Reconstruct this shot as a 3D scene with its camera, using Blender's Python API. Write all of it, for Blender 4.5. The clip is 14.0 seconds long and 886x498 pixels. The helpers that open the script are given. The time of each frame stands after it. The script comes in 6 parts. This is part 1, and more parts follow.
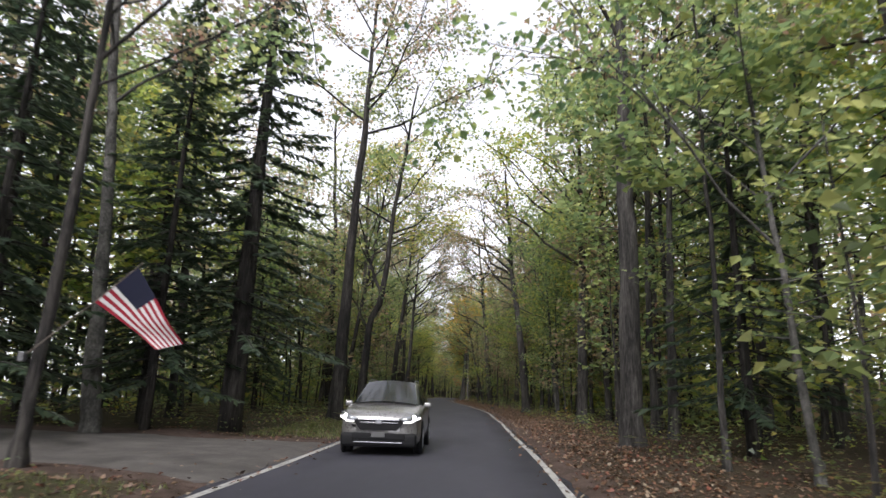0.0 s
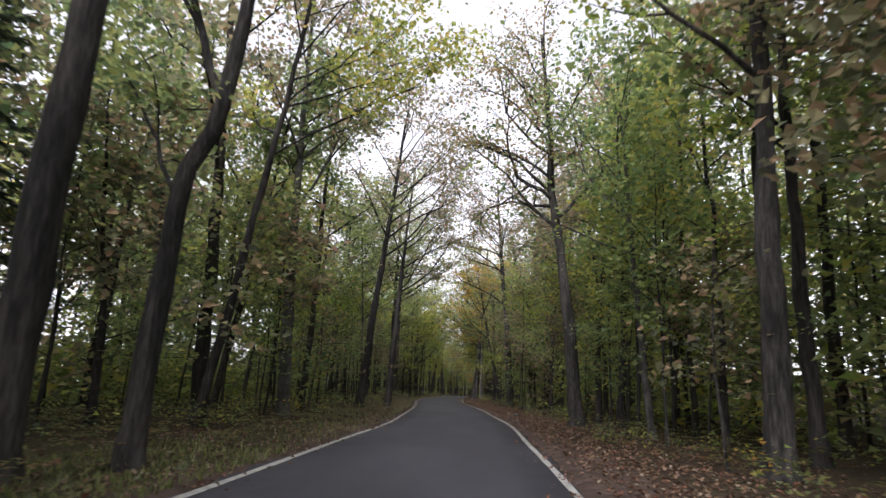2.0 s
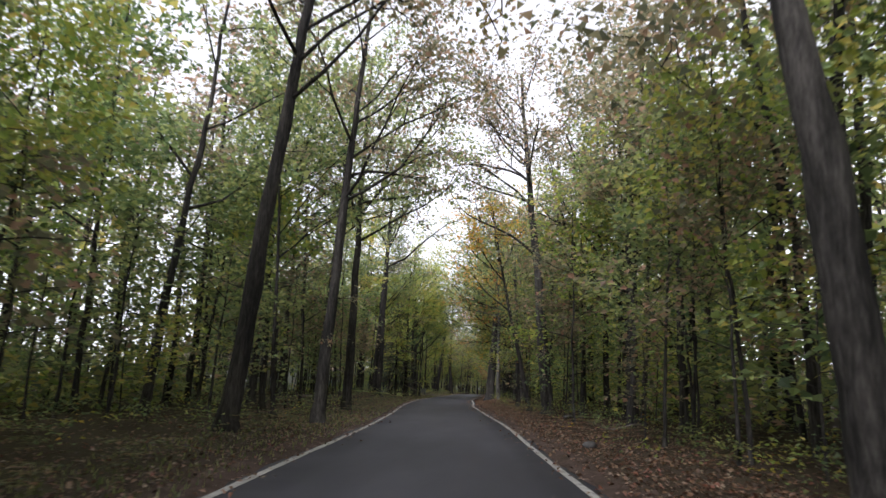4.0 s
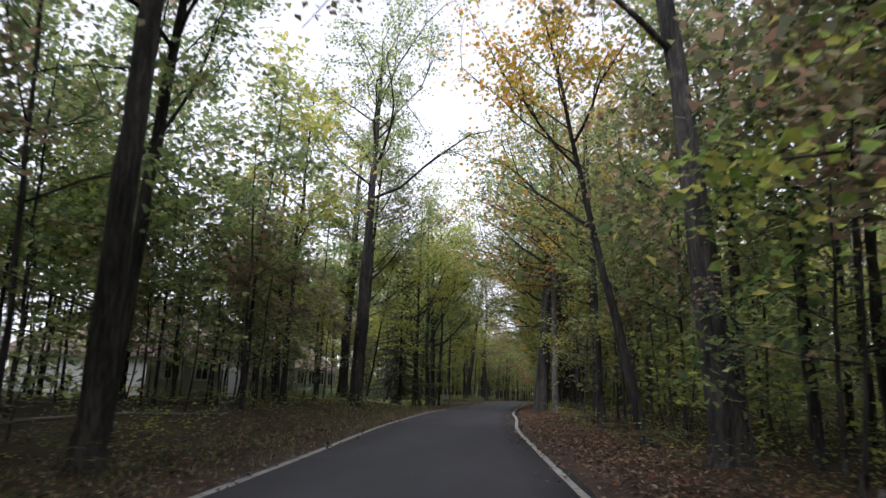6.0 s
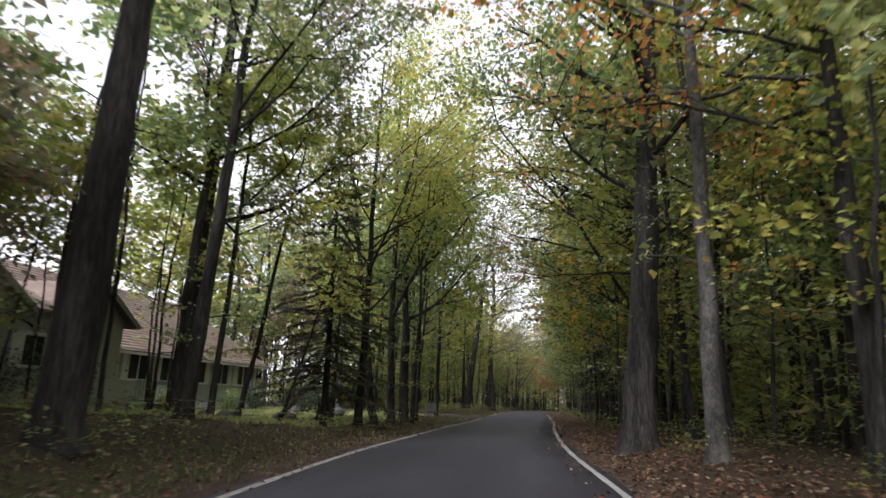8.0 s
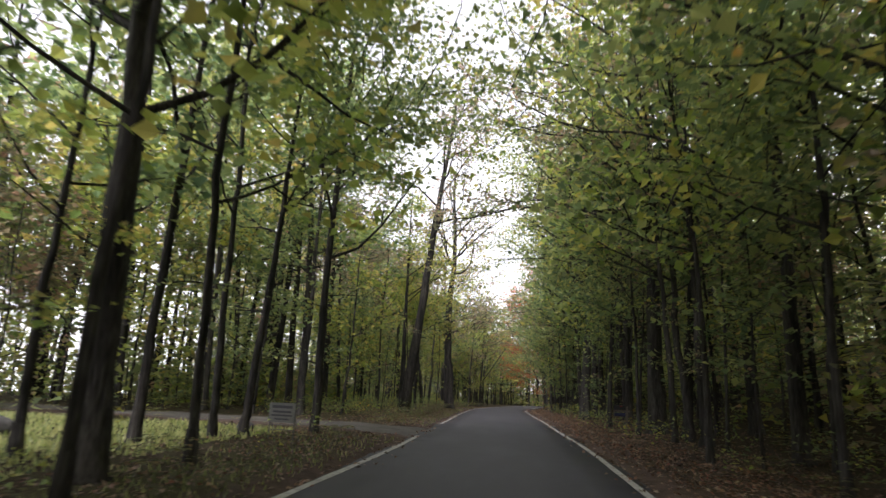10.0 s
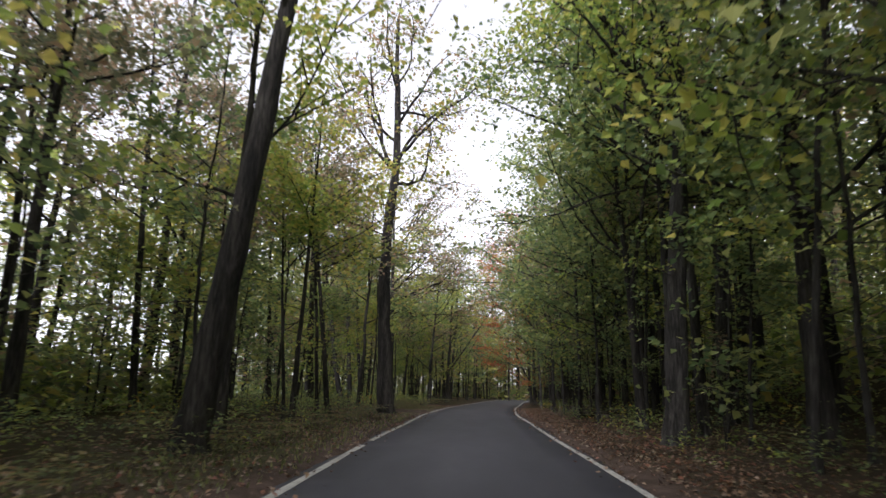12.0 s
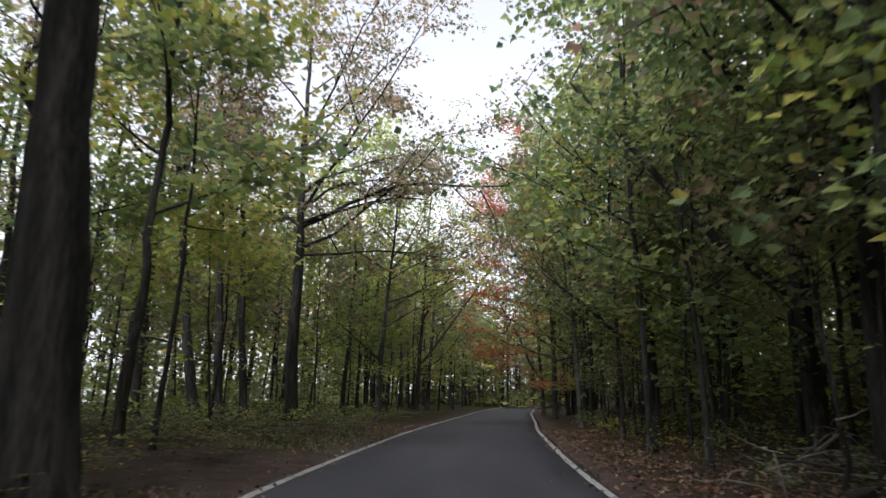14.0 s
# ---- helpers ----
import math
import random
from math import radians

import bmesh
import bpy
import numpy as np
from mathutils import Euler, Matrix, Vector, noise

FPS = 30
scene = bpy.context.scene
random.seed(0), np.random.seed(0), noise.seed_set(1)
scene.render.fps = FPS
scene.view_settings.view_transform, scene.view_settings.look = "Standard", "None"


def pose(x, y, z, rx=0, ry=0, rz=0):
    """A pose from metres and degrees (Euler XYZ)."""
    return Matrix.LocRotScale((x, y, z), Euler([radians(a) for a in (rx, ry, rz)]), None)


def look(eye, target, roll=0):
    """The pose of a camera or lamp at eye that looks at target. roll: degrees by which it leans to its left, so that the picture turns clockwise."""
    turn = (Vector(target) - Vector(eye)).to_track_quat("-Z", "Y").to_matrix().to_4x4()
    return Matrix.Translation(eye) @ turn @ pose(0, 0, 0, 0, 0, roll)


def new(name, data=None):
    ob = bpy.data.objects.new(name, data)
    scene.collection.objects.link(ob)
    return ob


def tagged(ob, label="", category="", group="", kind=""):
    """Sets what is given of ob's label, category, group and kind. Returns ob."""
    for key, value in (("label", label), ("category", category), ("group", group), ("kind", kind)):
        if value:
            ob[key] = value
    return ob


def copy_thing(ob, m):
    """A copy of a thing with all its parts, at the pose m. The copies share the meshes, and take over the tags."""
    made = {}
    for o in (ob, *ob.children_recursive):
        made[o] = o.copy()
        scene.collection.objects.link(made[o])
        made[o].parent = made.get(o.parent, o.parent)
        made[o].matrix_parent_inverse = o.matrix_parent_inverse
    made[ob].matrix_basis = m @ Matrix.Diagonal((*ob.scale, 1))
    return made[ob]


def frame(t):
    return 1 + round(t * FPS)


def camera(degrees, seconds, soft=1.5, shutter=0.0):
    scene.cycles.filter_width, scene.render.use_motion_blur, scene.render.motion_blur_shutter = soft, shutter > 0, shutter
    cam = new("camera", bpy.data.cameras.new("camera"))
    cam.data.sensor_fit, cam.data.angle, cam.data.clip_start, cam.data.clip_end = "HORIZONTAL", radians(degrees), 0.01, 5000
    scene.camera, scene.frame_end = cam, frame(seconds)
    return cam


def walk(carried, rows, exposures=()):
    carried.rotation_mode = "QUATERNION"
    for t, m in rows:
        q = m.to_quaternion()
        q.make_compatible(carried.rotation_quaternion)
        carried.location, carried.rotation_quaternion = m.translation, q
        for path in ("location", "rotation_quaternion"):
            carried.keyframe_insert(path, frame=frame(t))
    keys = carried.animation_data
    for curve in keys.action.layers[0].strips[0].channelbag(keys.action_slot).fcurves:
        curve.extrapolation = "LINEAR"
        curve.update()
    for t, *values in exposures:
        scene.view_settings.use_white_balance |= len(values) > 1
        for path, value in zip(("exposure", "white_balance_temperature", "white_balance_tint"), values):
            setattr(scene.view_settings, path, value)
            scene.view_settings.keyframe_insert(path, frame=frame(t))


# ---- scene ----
cam = camera(70.0, 14.0, soft=1.5, shutter=0.2)

PATH = [
    (0.0, (0.000, -0.000, 1.439), (-0.112, 1.948, 1.880), 1.74),
    (0.5, (0.007, 5.264, 1.447), (-0.091, 7.214, 1.880), 1.56),
    (1.0, (0.082, 10.732, 1.449), (-0.025, 12.681, 1.883), 1.92),
    (1.5, (0.072, 16.240, 1.460), (-0.064, 18.188, 1.894), 2.07),
    (2.0, (0.009, 21.868, 1.451), (-0.156, 23.814, 1.882), 2.64),
    (2.5, (-0.124, 27.546, 1.447), (-0.314, 29.491, 1.873), 2.70),
    (3.0, (-0.305, 33.270, 1.452), (-0.507, 35.214, 1.879), 2.47),
    (3.5, (-0.510, 39.052, 1.466), (-0.713, 40.996, 1.892), 2.30),
    (4.0, (-0.718, 44.903, 1.488), (-0.919, 46.847, 1.910), 2.16),
    (4.5, (-0.918, 50.833, 1.483), (-1.127, 52.780, 1.890), 2.51),
    (5.0, (-1.155, 56.824, 1.429), (-1.389, 58.766, 1.847), 2.75),
    (5.5, (-1.557, 62.991, 1.414), (-1.830, 64.928, 1.833), 2.75),
    (6.0, (-2.069, 69.287, 1.422), (-2.384, 71.214, 1.858), 1.90),
    (6.5, (-2.655, 75.703, 1.438), (-2.990, 77.625, 1.879), 2.16),
    (7.0, (-3.328, 82.256, 1.436), (-3.671, 84.176, 1.878), 2.21),
    (7.5, (-4.119, 88.904, 1.408), (-4.459, 90.823, 1.858), 2.66),
    (8.0, (-4.840, 95.508, 1.385), (-5.168, 97.427, 1.841), 2.48),
    (8.5, (-5.438, 102.046, 1.407), (-5.754, 103.966, 1.866), 3.06),
    (9.0, (-5.958, 108.443, 1.423), (-6.259, 110.366, 1.884), 3.55),
    (9.5, (-6.376, 114.862, 1.434), (-6.636, 116.794, 1.882), 3.14),
    (10.0, (-6.709, 121.290, 1.445), (-6.922, 123.230, 1.883), 2.69),
    (10.5, (-6.913, 127.739, 1.450), (-7.091, 129.684, 1.881), 2.31),
    (11.0, (-7.014, 134.214, 1.452), (-7.164, 136.162, 1.878), 1.98),
    (11.5, (-7.058, 140.720, 1.456), (-7.195, 142.672, 1.870), 1.83),
    (12.0, (-7.079, 147.261, 1.462), (-7.206, 149.212, 1.881), 1.87),
    (12.5, (-7.066, 153.820, 1.458), (-7.187, 155.771, 1.883), 1.38),
    (13.0, (-7.026, 160.426, 1.426), (-7.149, 162.374, 1.863), 1.70),
    (13.5, (-7.025, 167.315, 1.386), (-7.142, 169.263, 1.822), 1.80),
    (14.0, (-7.061, 173.979, 1.349), (-7.159, 175.929, 1.783), 1.68),
]
walk(cam, [(t, look(eye, target, roll)) for t, eye, target, roll in PATH], exposures=[(0.0, 1.26, 6200, 16), (1.0, 1.08, 6200, 16), (2.0, 1.2, 6130, 19), (4.5, 1.25, 6050, 18), (6.0, 1.1, 5900, 20), (6.5, 1.09, 5900, 21), (8.0, 1.29, 6100, 20), (9.0, 1.66, 6380, 18), (11.5, 1.12, 6120, 18), (12.5, 1.16, 6100, 18), (13.0, 1.06, 6060, 18), (14.0, 0.98, 5950, 16)])

# world: bright overcast sky, soft sun
SUN_ELEVATION, SUN_TURN = radians(46), radians(200)
world = bpy.data.worlds.new("overcast_sky")
scene.world = world
world.use_nodes = True
wn = world.node_tree
wn.nodes.clear()
sky = wn.nodes.new("ShaderNodeTexSky")
sky.sky_type = "NISHITA"
sky.sun_disc = False
sky.sun_elevation, sky.sun_rotation = SUN_ELEVATION, SUN_TURN
sky.dust_density, sky.air_density = 0.6, 1.0
pale = wn.nodes.new("ShaderNodeHueSaturation")
pale.inputs["Saturation"].default_value = 0.14
back = wn.nodes.new("ShaderNodeBackground")
back.inputs["Strength"].default_value = 0.27
wout = wn.nodes.new("ShaderNodeOutputWorld")
wn.links.new(sky.outputs["Color"], pale.inputs["Color"])
even = wn.nodes.new("ShaderNodeGamma")
even.inputs["Gamma"].default_value = 0.6
wn.links.new(pale.outputs["Color"], even.inputs["Color"])
wn.links.new(even.outputs["Color"], back.inputs["Color"])
wn.links.new(back.outputs["Background"], wout.inputs["Surface"])

sun_data = bpy.data.lights.new("sun", "SUN")
sun_data.energy, sun_data.angle, sun_data.color = 1.5, radians(25), (1.0, 0.97, 0.92)
sun = new("sun", sun_data)
sun.rotation_euler = (radians(90) - SUN_ELEVATION, 0, radians(180) - SUN_TURN)
sun.location = (0, 60, 60)

# ---- materials ----
def material(name):
    m = bpy.data.materials.new(name)
    m.use_nodes = True
    nt = m.node_tree
    nt.nodes.clear()
    out = nt.nodes.new("ShaderNodeOutputMaterial")
    return m, nt, out


def node(nt, kind, **values):
    n = nt.nodes.new(kind)
    for key, value in values.items():
        n.inputs[key].default_value = value
    return n


def ramp(nt, stops, source):
    r = nt.nodes.new("ShaderNodeValToRGB")
    while len(r.color_ramp.elements) < len(stops):
        r.color_ramp.elements.new(0.5)
    for e, (at, colour) in zip(r.color_ramp.elements, stops):
        e.position, e.color = at, (*colour, 1)
    nt.links.new(source, r.inputs["Fac"])
    return r


def noise_tex(nt, scale, detail=4.0, rough=0.6, stretch=None, space="Object"):
    tc = nt.nodes.new("ShaderNodeTexCoord")
    t = node(nt, "ShaderNodeTexNoise", Scale=scale, Detail=detail, Roughness=rough)
    if stretch:
        mp = nt.nodes.new("ShaderNodeMapping")
        mp.inputs["Scale"].default_value = stretch
        nt.links.new(tc.outputs[space], mp.inputs["Vector"])
        nt.links.new(mp.outputs["Vector"], t.inputs["Vector"])
    else:
        nt.links.new(tc.outputs[space], t.inputs["Vector"])
    return t


def surface(name, stops, scale=3.0, rough=0.8, bump=0.3, fine=40.0, metal=0.0, stretch=None, spec=0.4, space="Object", distance=0.02):
    """Two scales of variation in colour, and a fine relief."""
    m, nt, out = material(name)
    p = node(nt, "ShaderNodeBsdfPrincipled", Roughness=rough, Metallic=metal)
    p.inputs["Specular IOR Level"].default_value = spec
    large = noise_tex(nt, scale, 5.0, 0.65, stretch, space)
    small = noise_tex(nt, fine, 3.0, 0.6, stretch, space)
    mix = nt.nodes.new("ShaderNodeMath")
    mix.operation = "MULTIPLY_ADD"
    mix.inputs[1].default_value = 0.4
    nt.links.new(small.outputs["Fac"], mix.inputs[0])
    part_of = nt.nodes.new("ShaderNodeMath")
    part_of.operation = "MULTIPLY"
    part_of.inputs[1].default_value = 0.6
    nt.links.new(large.outputs["Fac"], part_of.inputs[0])
    nt.links.new(part_of.outputs[0], mix.inputs[2])
    r = ramp(nt, stops, mix.outputs[0])
    nt.links.new(r.outputs["Color"], p.inputs["Base Color"])
    if bump:
        b = node(nt, "ShaderNodeBump", Strength=bump, Distance=distance)
        nt.links.new(mix.outputs[0], b.inputs["Height"])
        nt.links.new(b.outputs["Normal"], p.inputs["Normal"])
    nt.links.new(p.outputs["BSDF"], out.inputs["Surface"])
    return m


def leaf_material(name, colours, through_light=0.6, vary=0.035):
    """Leaves: each its own tone, light shines through."""
    m, nt, out = material(name)
    geo = nt.nodes.new("ShaderNodeNewGeometry")
    stops = [(i / max(1, len(colours) - 1) * 0.9 + 0.05, c) for i, c in enumerate(colours)]
    r = ramp(nt, stops, geo.outputs["Random Per Island"])
    info = nt.nodes.new("ShaderNodeObjectInfo")
    span = nt.nodes.new("ShaderNodeMapRange")
    span.inputs["To Min"].default_value, span.inputs["To Max"].default_value = 0.5 - 0.8 * vary, 0.5 + vary * 0.2
    nt.links.new(info.outputs["Random"], span.inputs["Value"])
    hue = nt.nodes.new("ShaderNodeHueSaturation")
    nt.links.new(span.outputs["Result"], hue.inputs["Hue"])
    nt.links.new(r.outputs["Color"], hue.inputs["Color"])
    p = node(nt, "ShaderNodeBsdfPrincipled", Roughness=0.42)
    p.inputs["Specular IOR Level"].default_value = 0.5
    t = nt.nodes.new("ShaderNodeBsdfTranslucent")
    bright = nt.nodes.new("ShaderNodeHueSaturation")
    bright.inputs["Value"].default_value = 3.4
    bright.inputs["Saturation"].default_value = 0.95
    nt.links.new(hue.outputs["Color"], bright.inputs["Color"])
    nt.links.new(hue.outputs["Color"], p.inputs["Base Color"])
    nt.links.new(bright.outputs["Color"], t.inputs["Color"])
    mix = node(nt, "ShaderNodeMixShader", Fac=through_light)
    nt.links.new(p.outputs["BSDF"], mix.inputs[1])
    nt.links.new(t.outputs["BSDF"], mix.inputs[2])
    nt.links.new(mix.outputs["Shader"], out.inputs["Surface"])
    return m


def plain(name, colour, rough=0.5, metal=0.0, spec=0.5, coat=0.0, glow=0.0):
    m, nt, out = material(name)
    p = node(nt, "ShaderNodeBsdfPrincipled", Roughness=rough, Metallic=metal)
    p.inputs["Base Color"].default_value = (*colour, 1)
    p.inputs["Specular IOR Level"].default_value = spec
    p.inputs["Coat Weight"].default_value = coat
    if glow:
        p.inputs["Emission Color"].default_value = (1.0, 0.97, 0.9, 1)
        p.inputs["Emission Strength"].default_value = glow
    grain = noise_tex(nt, 25.0)
    span = nt.nodes.new("ShaderNodeMapRange")
    span.inputs["To Min"].default_value, span.inputs["To Max"].default_value = max(0.02, rough - 0.08), min(1, rough + 0.1)
    nt.links.new(grain.outputs["Fac"], span.inputs["Value"])
    nt.links.new(span.outputs["Result"], p.inputs["Roughness"])
    nt.links.new(p.outputs["BSDF"], out.inputs["Surface"])
    return m


BARK = surface("grey_brown_bark", [(0.4, (0.01, 0.009, 0.008)), (0.5, (0.035, 0.032, 0.029)), (0.62, (0.088, 0.081, 0.074))], 2.6, 0.92, 1.0, 20.0, stretch=(1, 1, 0.16), distance=0.08)
BARK_DARK = surface("dark_furrowed_bark", [(0.4, (0.007, 0.0065, 0.006)), (0.5, (0.026, 0.023, 0.021)), (0.61, (0.07, 0.063, 0.056))], 3.0, 0.94, 1.0, 22.0, stretch=(1, 1, 0.13), distance=0.08)
BARK_PALE = surface("pale_grey_beech_bark", [(0.38, (0.025, 0.024, 0.022)), (0.5, (0.075, 0.072, 0.066)), (0.63, (0.16, 0.153, 0.14))], 3.0, 0.88, 0.7, 22.0, stretch=(1, 1, 0.5), distance=0.04)
BARKS = {"g": BARK, "d": BARK_DARK, "p": BARK_PALE}

LEAF_GREEN = leaf_material("green_maple_leaves", [(0.046, 0.074, 0.035), (0.084, 0.119, 0.048), (0.123, 0.159, 0.057), (0.181, 0.196, 0.065)])
LEAF_OAK = leaf_material("olive_oak_leaves", [(0.054, 0.063, 0.040), (0.096, 0.099, 0.056), (0.139, 0.126, 0.067), (0.191, 0.126, 0.076)])
LEAF_LIME = leaf_material("yellow_green_leaves", [(0.082, 0.126, 0.030), (0.134, 0.175, 0.037), (0.186, 0.208, 0.044), (0.255, 0.218, 0.050)])
LEAF_YELLOW = leaf_material("yellow_autumn_leaves", [(0.09, 0.13, 0.02), (0.18, 0.18, 0.022), (0.3, 0.21, 0.025), (0.34, 0.19, 0.025)], 0.55, 0.02)
LEAF_ORANGE = leaf_material("orange_autumn_leaves", [(0.065, 0.1, 0.02), (0.11, 0.13, 0.024), (0.2, 0.14, 0.026), (0.28, 0.12, 0.028)], 0.55, 0.02)
LEAF_RED = leaf_material("red_orange_autumn_leaves", [(0.12, 0.1, 0.025), (0.24, 0.12, 0.03), (0.3, 0.1, 0.03), (0.3, 0.075, 0.03)], 0.55, 0.02)
LEAF_RUST = leaf_material("rusty_thinning_oak_leaves", [(0.065, 0.078, 0.03), (0.105, 0.102, 0.042), (0.145, 0.112, 0.05), (0.185, 0.112, 0.056)], 0.55, 0.02)
NEEDLE = leaf_material("dark_spruce_needles", [(0.024, 0.04, 0.026), (0.038, 0.06, 0.034), (0.058, 0.08, 0.042)], 0.25, 0.02)
NEEDLE_DRY = leaf_material("sparse_brownish_spruce_needles", [(0.02, 0.035, 0.016), (0.05, 0.05, 0.025), (0.1, 0.07, 0.035)], 0.15, 0.02)
LEAVES = {"g": LEAF_GREEN, "o": LEAF_OAK, "l": LEAF_LIME, "y": LEAF_YELLOW, "r": LEAF_ORANGE, "q": LEAF_RED, "u": LEAF_RUST}
LITTER = leaf_material("fallen_dry_leaves", [(0.038, 0.022, 0.014), (0.08, 0.041, 0.023), (0.13, 0.07, 0.038), (0.21, 0.135, 0.08), (0.17, 0.05, 0.03), (0.25, 0.2, 0.14)], 0.08, 0.0)
FERN = leaf_material("fern_fronds", [(0.036, 0.056, 0.02), (0.065, 0.085, 0.026), (0.1, 0.105, 0.032), (0.15, 0.1, 0.038)], 0.3, 0.03)
LAWN_GRASS = leaf_material("pale_lawn_grass", [(0.13, 0.165, 0.055), (0.225, 0.25, 0.09), (0.32, 0.31, 0.13)], 0.45, 0.01)
GRASS = leaf_material("grass_blades", [(0.06, 0.08, 0.026), (0.11, 0.13, 0.045), (0.19, 0.19, 0.08)], 0.4, 0.02)

# ---- shapes ----
def mesh_of(name, verts, faces, mat, smooth=False):
    me = bpy.data.meshes.new(name)
    me.from_pydata(np.asarray(verts, float).tolist(), [], faces.tolist() if isinstance(faces, np.ndarray) else faces)
    me.materials.append(mat)
    if smooth:
        me.polygons.foreach_set("use_smooth", np.ones(len(me.polygons), bool))
    me.update()
    return me


def joined(pieces):
    """(verts, faces) pieces of quads or polygons as one list."""
    verts, faces, at = [], [], 0
    for v, f in pieces:
        verts.append(np.asarray(v, float))
        faces += [[int(i) + at for i in q] for q in f]
        at += len(v)
    return np.concatenate(verts), faces


def tube(points, radii, sides=8, close=True, wobble=0.0, rng=None):
    points, radii = np.asarray(points, float), np.asarray(radii, float)
    n = len(points)
    ahead = np.gradient(points, axis=0)
    ahead /= np.linalg.norm(ahead, axis=1, keepdims=True) + 1e-9
    ref = np.array([1.0, 0.13, 0.05]) if abs(ahead[0][2]) > 0.7 else np.array([0.05, 0.1, 1.0])
    u = np.cross(ahead, ref)
    u /= np.linalg.norm(u, axis=1, keepdims=True) + 1e-9
    w = np.cross(ahead, u)
    a = np.linspace(0, 2 * np.pi, sides, endpoint=False)
    r = radii[:, None] * np.ones(sides)
    if wobble and rng is not None:
        r = r * (1 + wobble * rng.normal(size=(n, sides)))
    v = points[:, None] + (np.cos(a)[None, :, None] * u[:, None] + np.sin(a)[None, :, None] * w[:, None]) * r[..., None]
    f = [[i * sides + k, i * sides + (k + 1) % sides, (i + 1) * sides + (k + 1) % sides, (i + 1) * sides + k] for i in range(n - 1) for k in range(sides)]
    if close:
        f += [list(range(sides))[::-1], [(n - 1) * sides + k for k in range(sides)]]
    return v.reshape(-1, 3), f


def box(size, at=(0, 0, 0), taper=1.0):
    sx, sy, sz = (s / 2 for s in size)
    v = [(x * (taper if z > 0 else 1) + at[0], y * (taper if z > 0 else 1) + at[1], z + at[2]) for z in (-sz, sz) for x, y in ((-sx, -sy), (sx, -sy), (sx, sy), (-sx, sy))]
    return np.array(v), [[3, 2, 1, 0], [4, 5, 6, 7], [0, 1, 5, 4], [1, 2, 6, 5], [2, 3, 7, 6], [3, 0, 4, 7]]


def bevelled_box(size, at=(0, 0, 0), bevel=0.02, segments=2):
    bm = bmesh.new()
    bmesh.ops.create_cube(bm, size=1.0)
    bmesh.ops.scale(bm, vec=size, verts=bm.verts)
    bmesh.ops.bevel(bm, geom=bm.edges[:], offset=bevel, segments=segments, affect="EDGES", profile=0.6)
    bmesh.ops.translate(bm, vec=at, verts=bm.verts)
    bm.verts.index_update()
    out = np.array([v.co[:] for v in bm.verts]), [[v.index for v in f.verts] for f in bm.faces]
    bm.free()
    return out


def thing(name, at, label, category, group="", turn=0.0):
    ob = new(name)
    ob.empty_display_size = 0.2
    ob.matrix_basis = pose(*at, 0, 0, turn)
    return tagged(ob, label, category, group)


def part(name, shape, mat, parent, label="", smooth=False):
    """One mesh under a thing, from (verts, faces) or a ready mesh."""
    me = shape if isinstance(shape, bpy.types.Mesh) else mesh_of(name, shape[0], shape[1], mat, smooth)
    ob = new(name, me)
    ob.parent = parent
    if label:
        tagged(ob, label)
    return ob


def lone(name, shape, mat, label, category, kind="", smooth=False):
    ob = new(name, mesh_of(name, shape[0], shape[1], mat, smooth))
    return tagged(ob, label, category, kind=kind)


# ---- the road's course and the ground ----
ROAD_Y = [-400, -30, 20, 35, 50, 65, 75, 86, 98, 112, 124, 140, 156, 170, 182, 191, 199, 209, 220, 236, 265, 300, 600]
ROAD_X = [-1.1, -1.1, -1.15, -1.3, -1.6, -2.75, -3.55, -4.85, -6.1, -7.0, -7.1, -6.95, -7.2, -7.4, -7.5, -7.35, -6.9, -6.2, -5.2, -4.0, -0.8, 4.0, 60.0]
_yy = np.arange(-400, 601, 1.0)
_cc = np.interp(_yy, ROAD_Y, ROAD_X)
for _ in range(3):
    _cc = np.convolve(np.pad(_cc, 3, "edge"), np.ones(7) / 7, "valid")
HALF = 2.62


def road_x(y):
    return np.interp(y, _yy, _cc)


def smooth_step(a, b, v):
    s = np.clip((np.asarray(v, float) - a) / (b - a), 0, 1)
    return s * s * (3 - 2 * s)


def dip(y):
    """The road sinks gently at the far end."""
    y = np.asarray(y, float)
    return np.where(y < 190, -0.00012 * np.maximum(0, y - 150) ** 2, -0.192 - 0.0096 * (np.minimum(y, 420) - 190))


def ground_z(x, y):
    x, y = np.asarray(x, float), np.asarray(y, float)
    d = x - road_x(y)
    left_bank = 0.45 * smooth_step(-4.0, -7.0, d) * smooth_step(82, 92, y) * (1 - smooth_step(112, 121, y))
    low_left = 0.1 * smooth_step(-4, -8, d)
    bluff = -24.0 * smooth_step(-33, -75, d)
    right_bank = 0.35 * smooth_step(3.6, 6.0, d) * smooth_step(98, 106, y) * (1 - smooth_step(124, 134, y))
    hill = smooth_step(4.5, 34, d) * (1.0 + 6.5 * smooth_step(132, 160, y))
    rough = 0.05 * np.sin(x * 1.3 + 0.7 * y) * np.sin(0.9 * y - 0.4 * x) * smooth_step(3.2, 5.0, np.abs(d))
    rut = -0.09 * (1 - smooth_step(2.75, 3.1, np.where(d > 0, d - 0.42 * np.exp(-((y - 107.0) / 12.0) ** 2), -d))) - 0.025 * (1 - smooth_step(3.1, 4.2, np.abs(d)))
    return dip(y) + left_bank + low_left + bluff + right_bank + hill + rough + rut


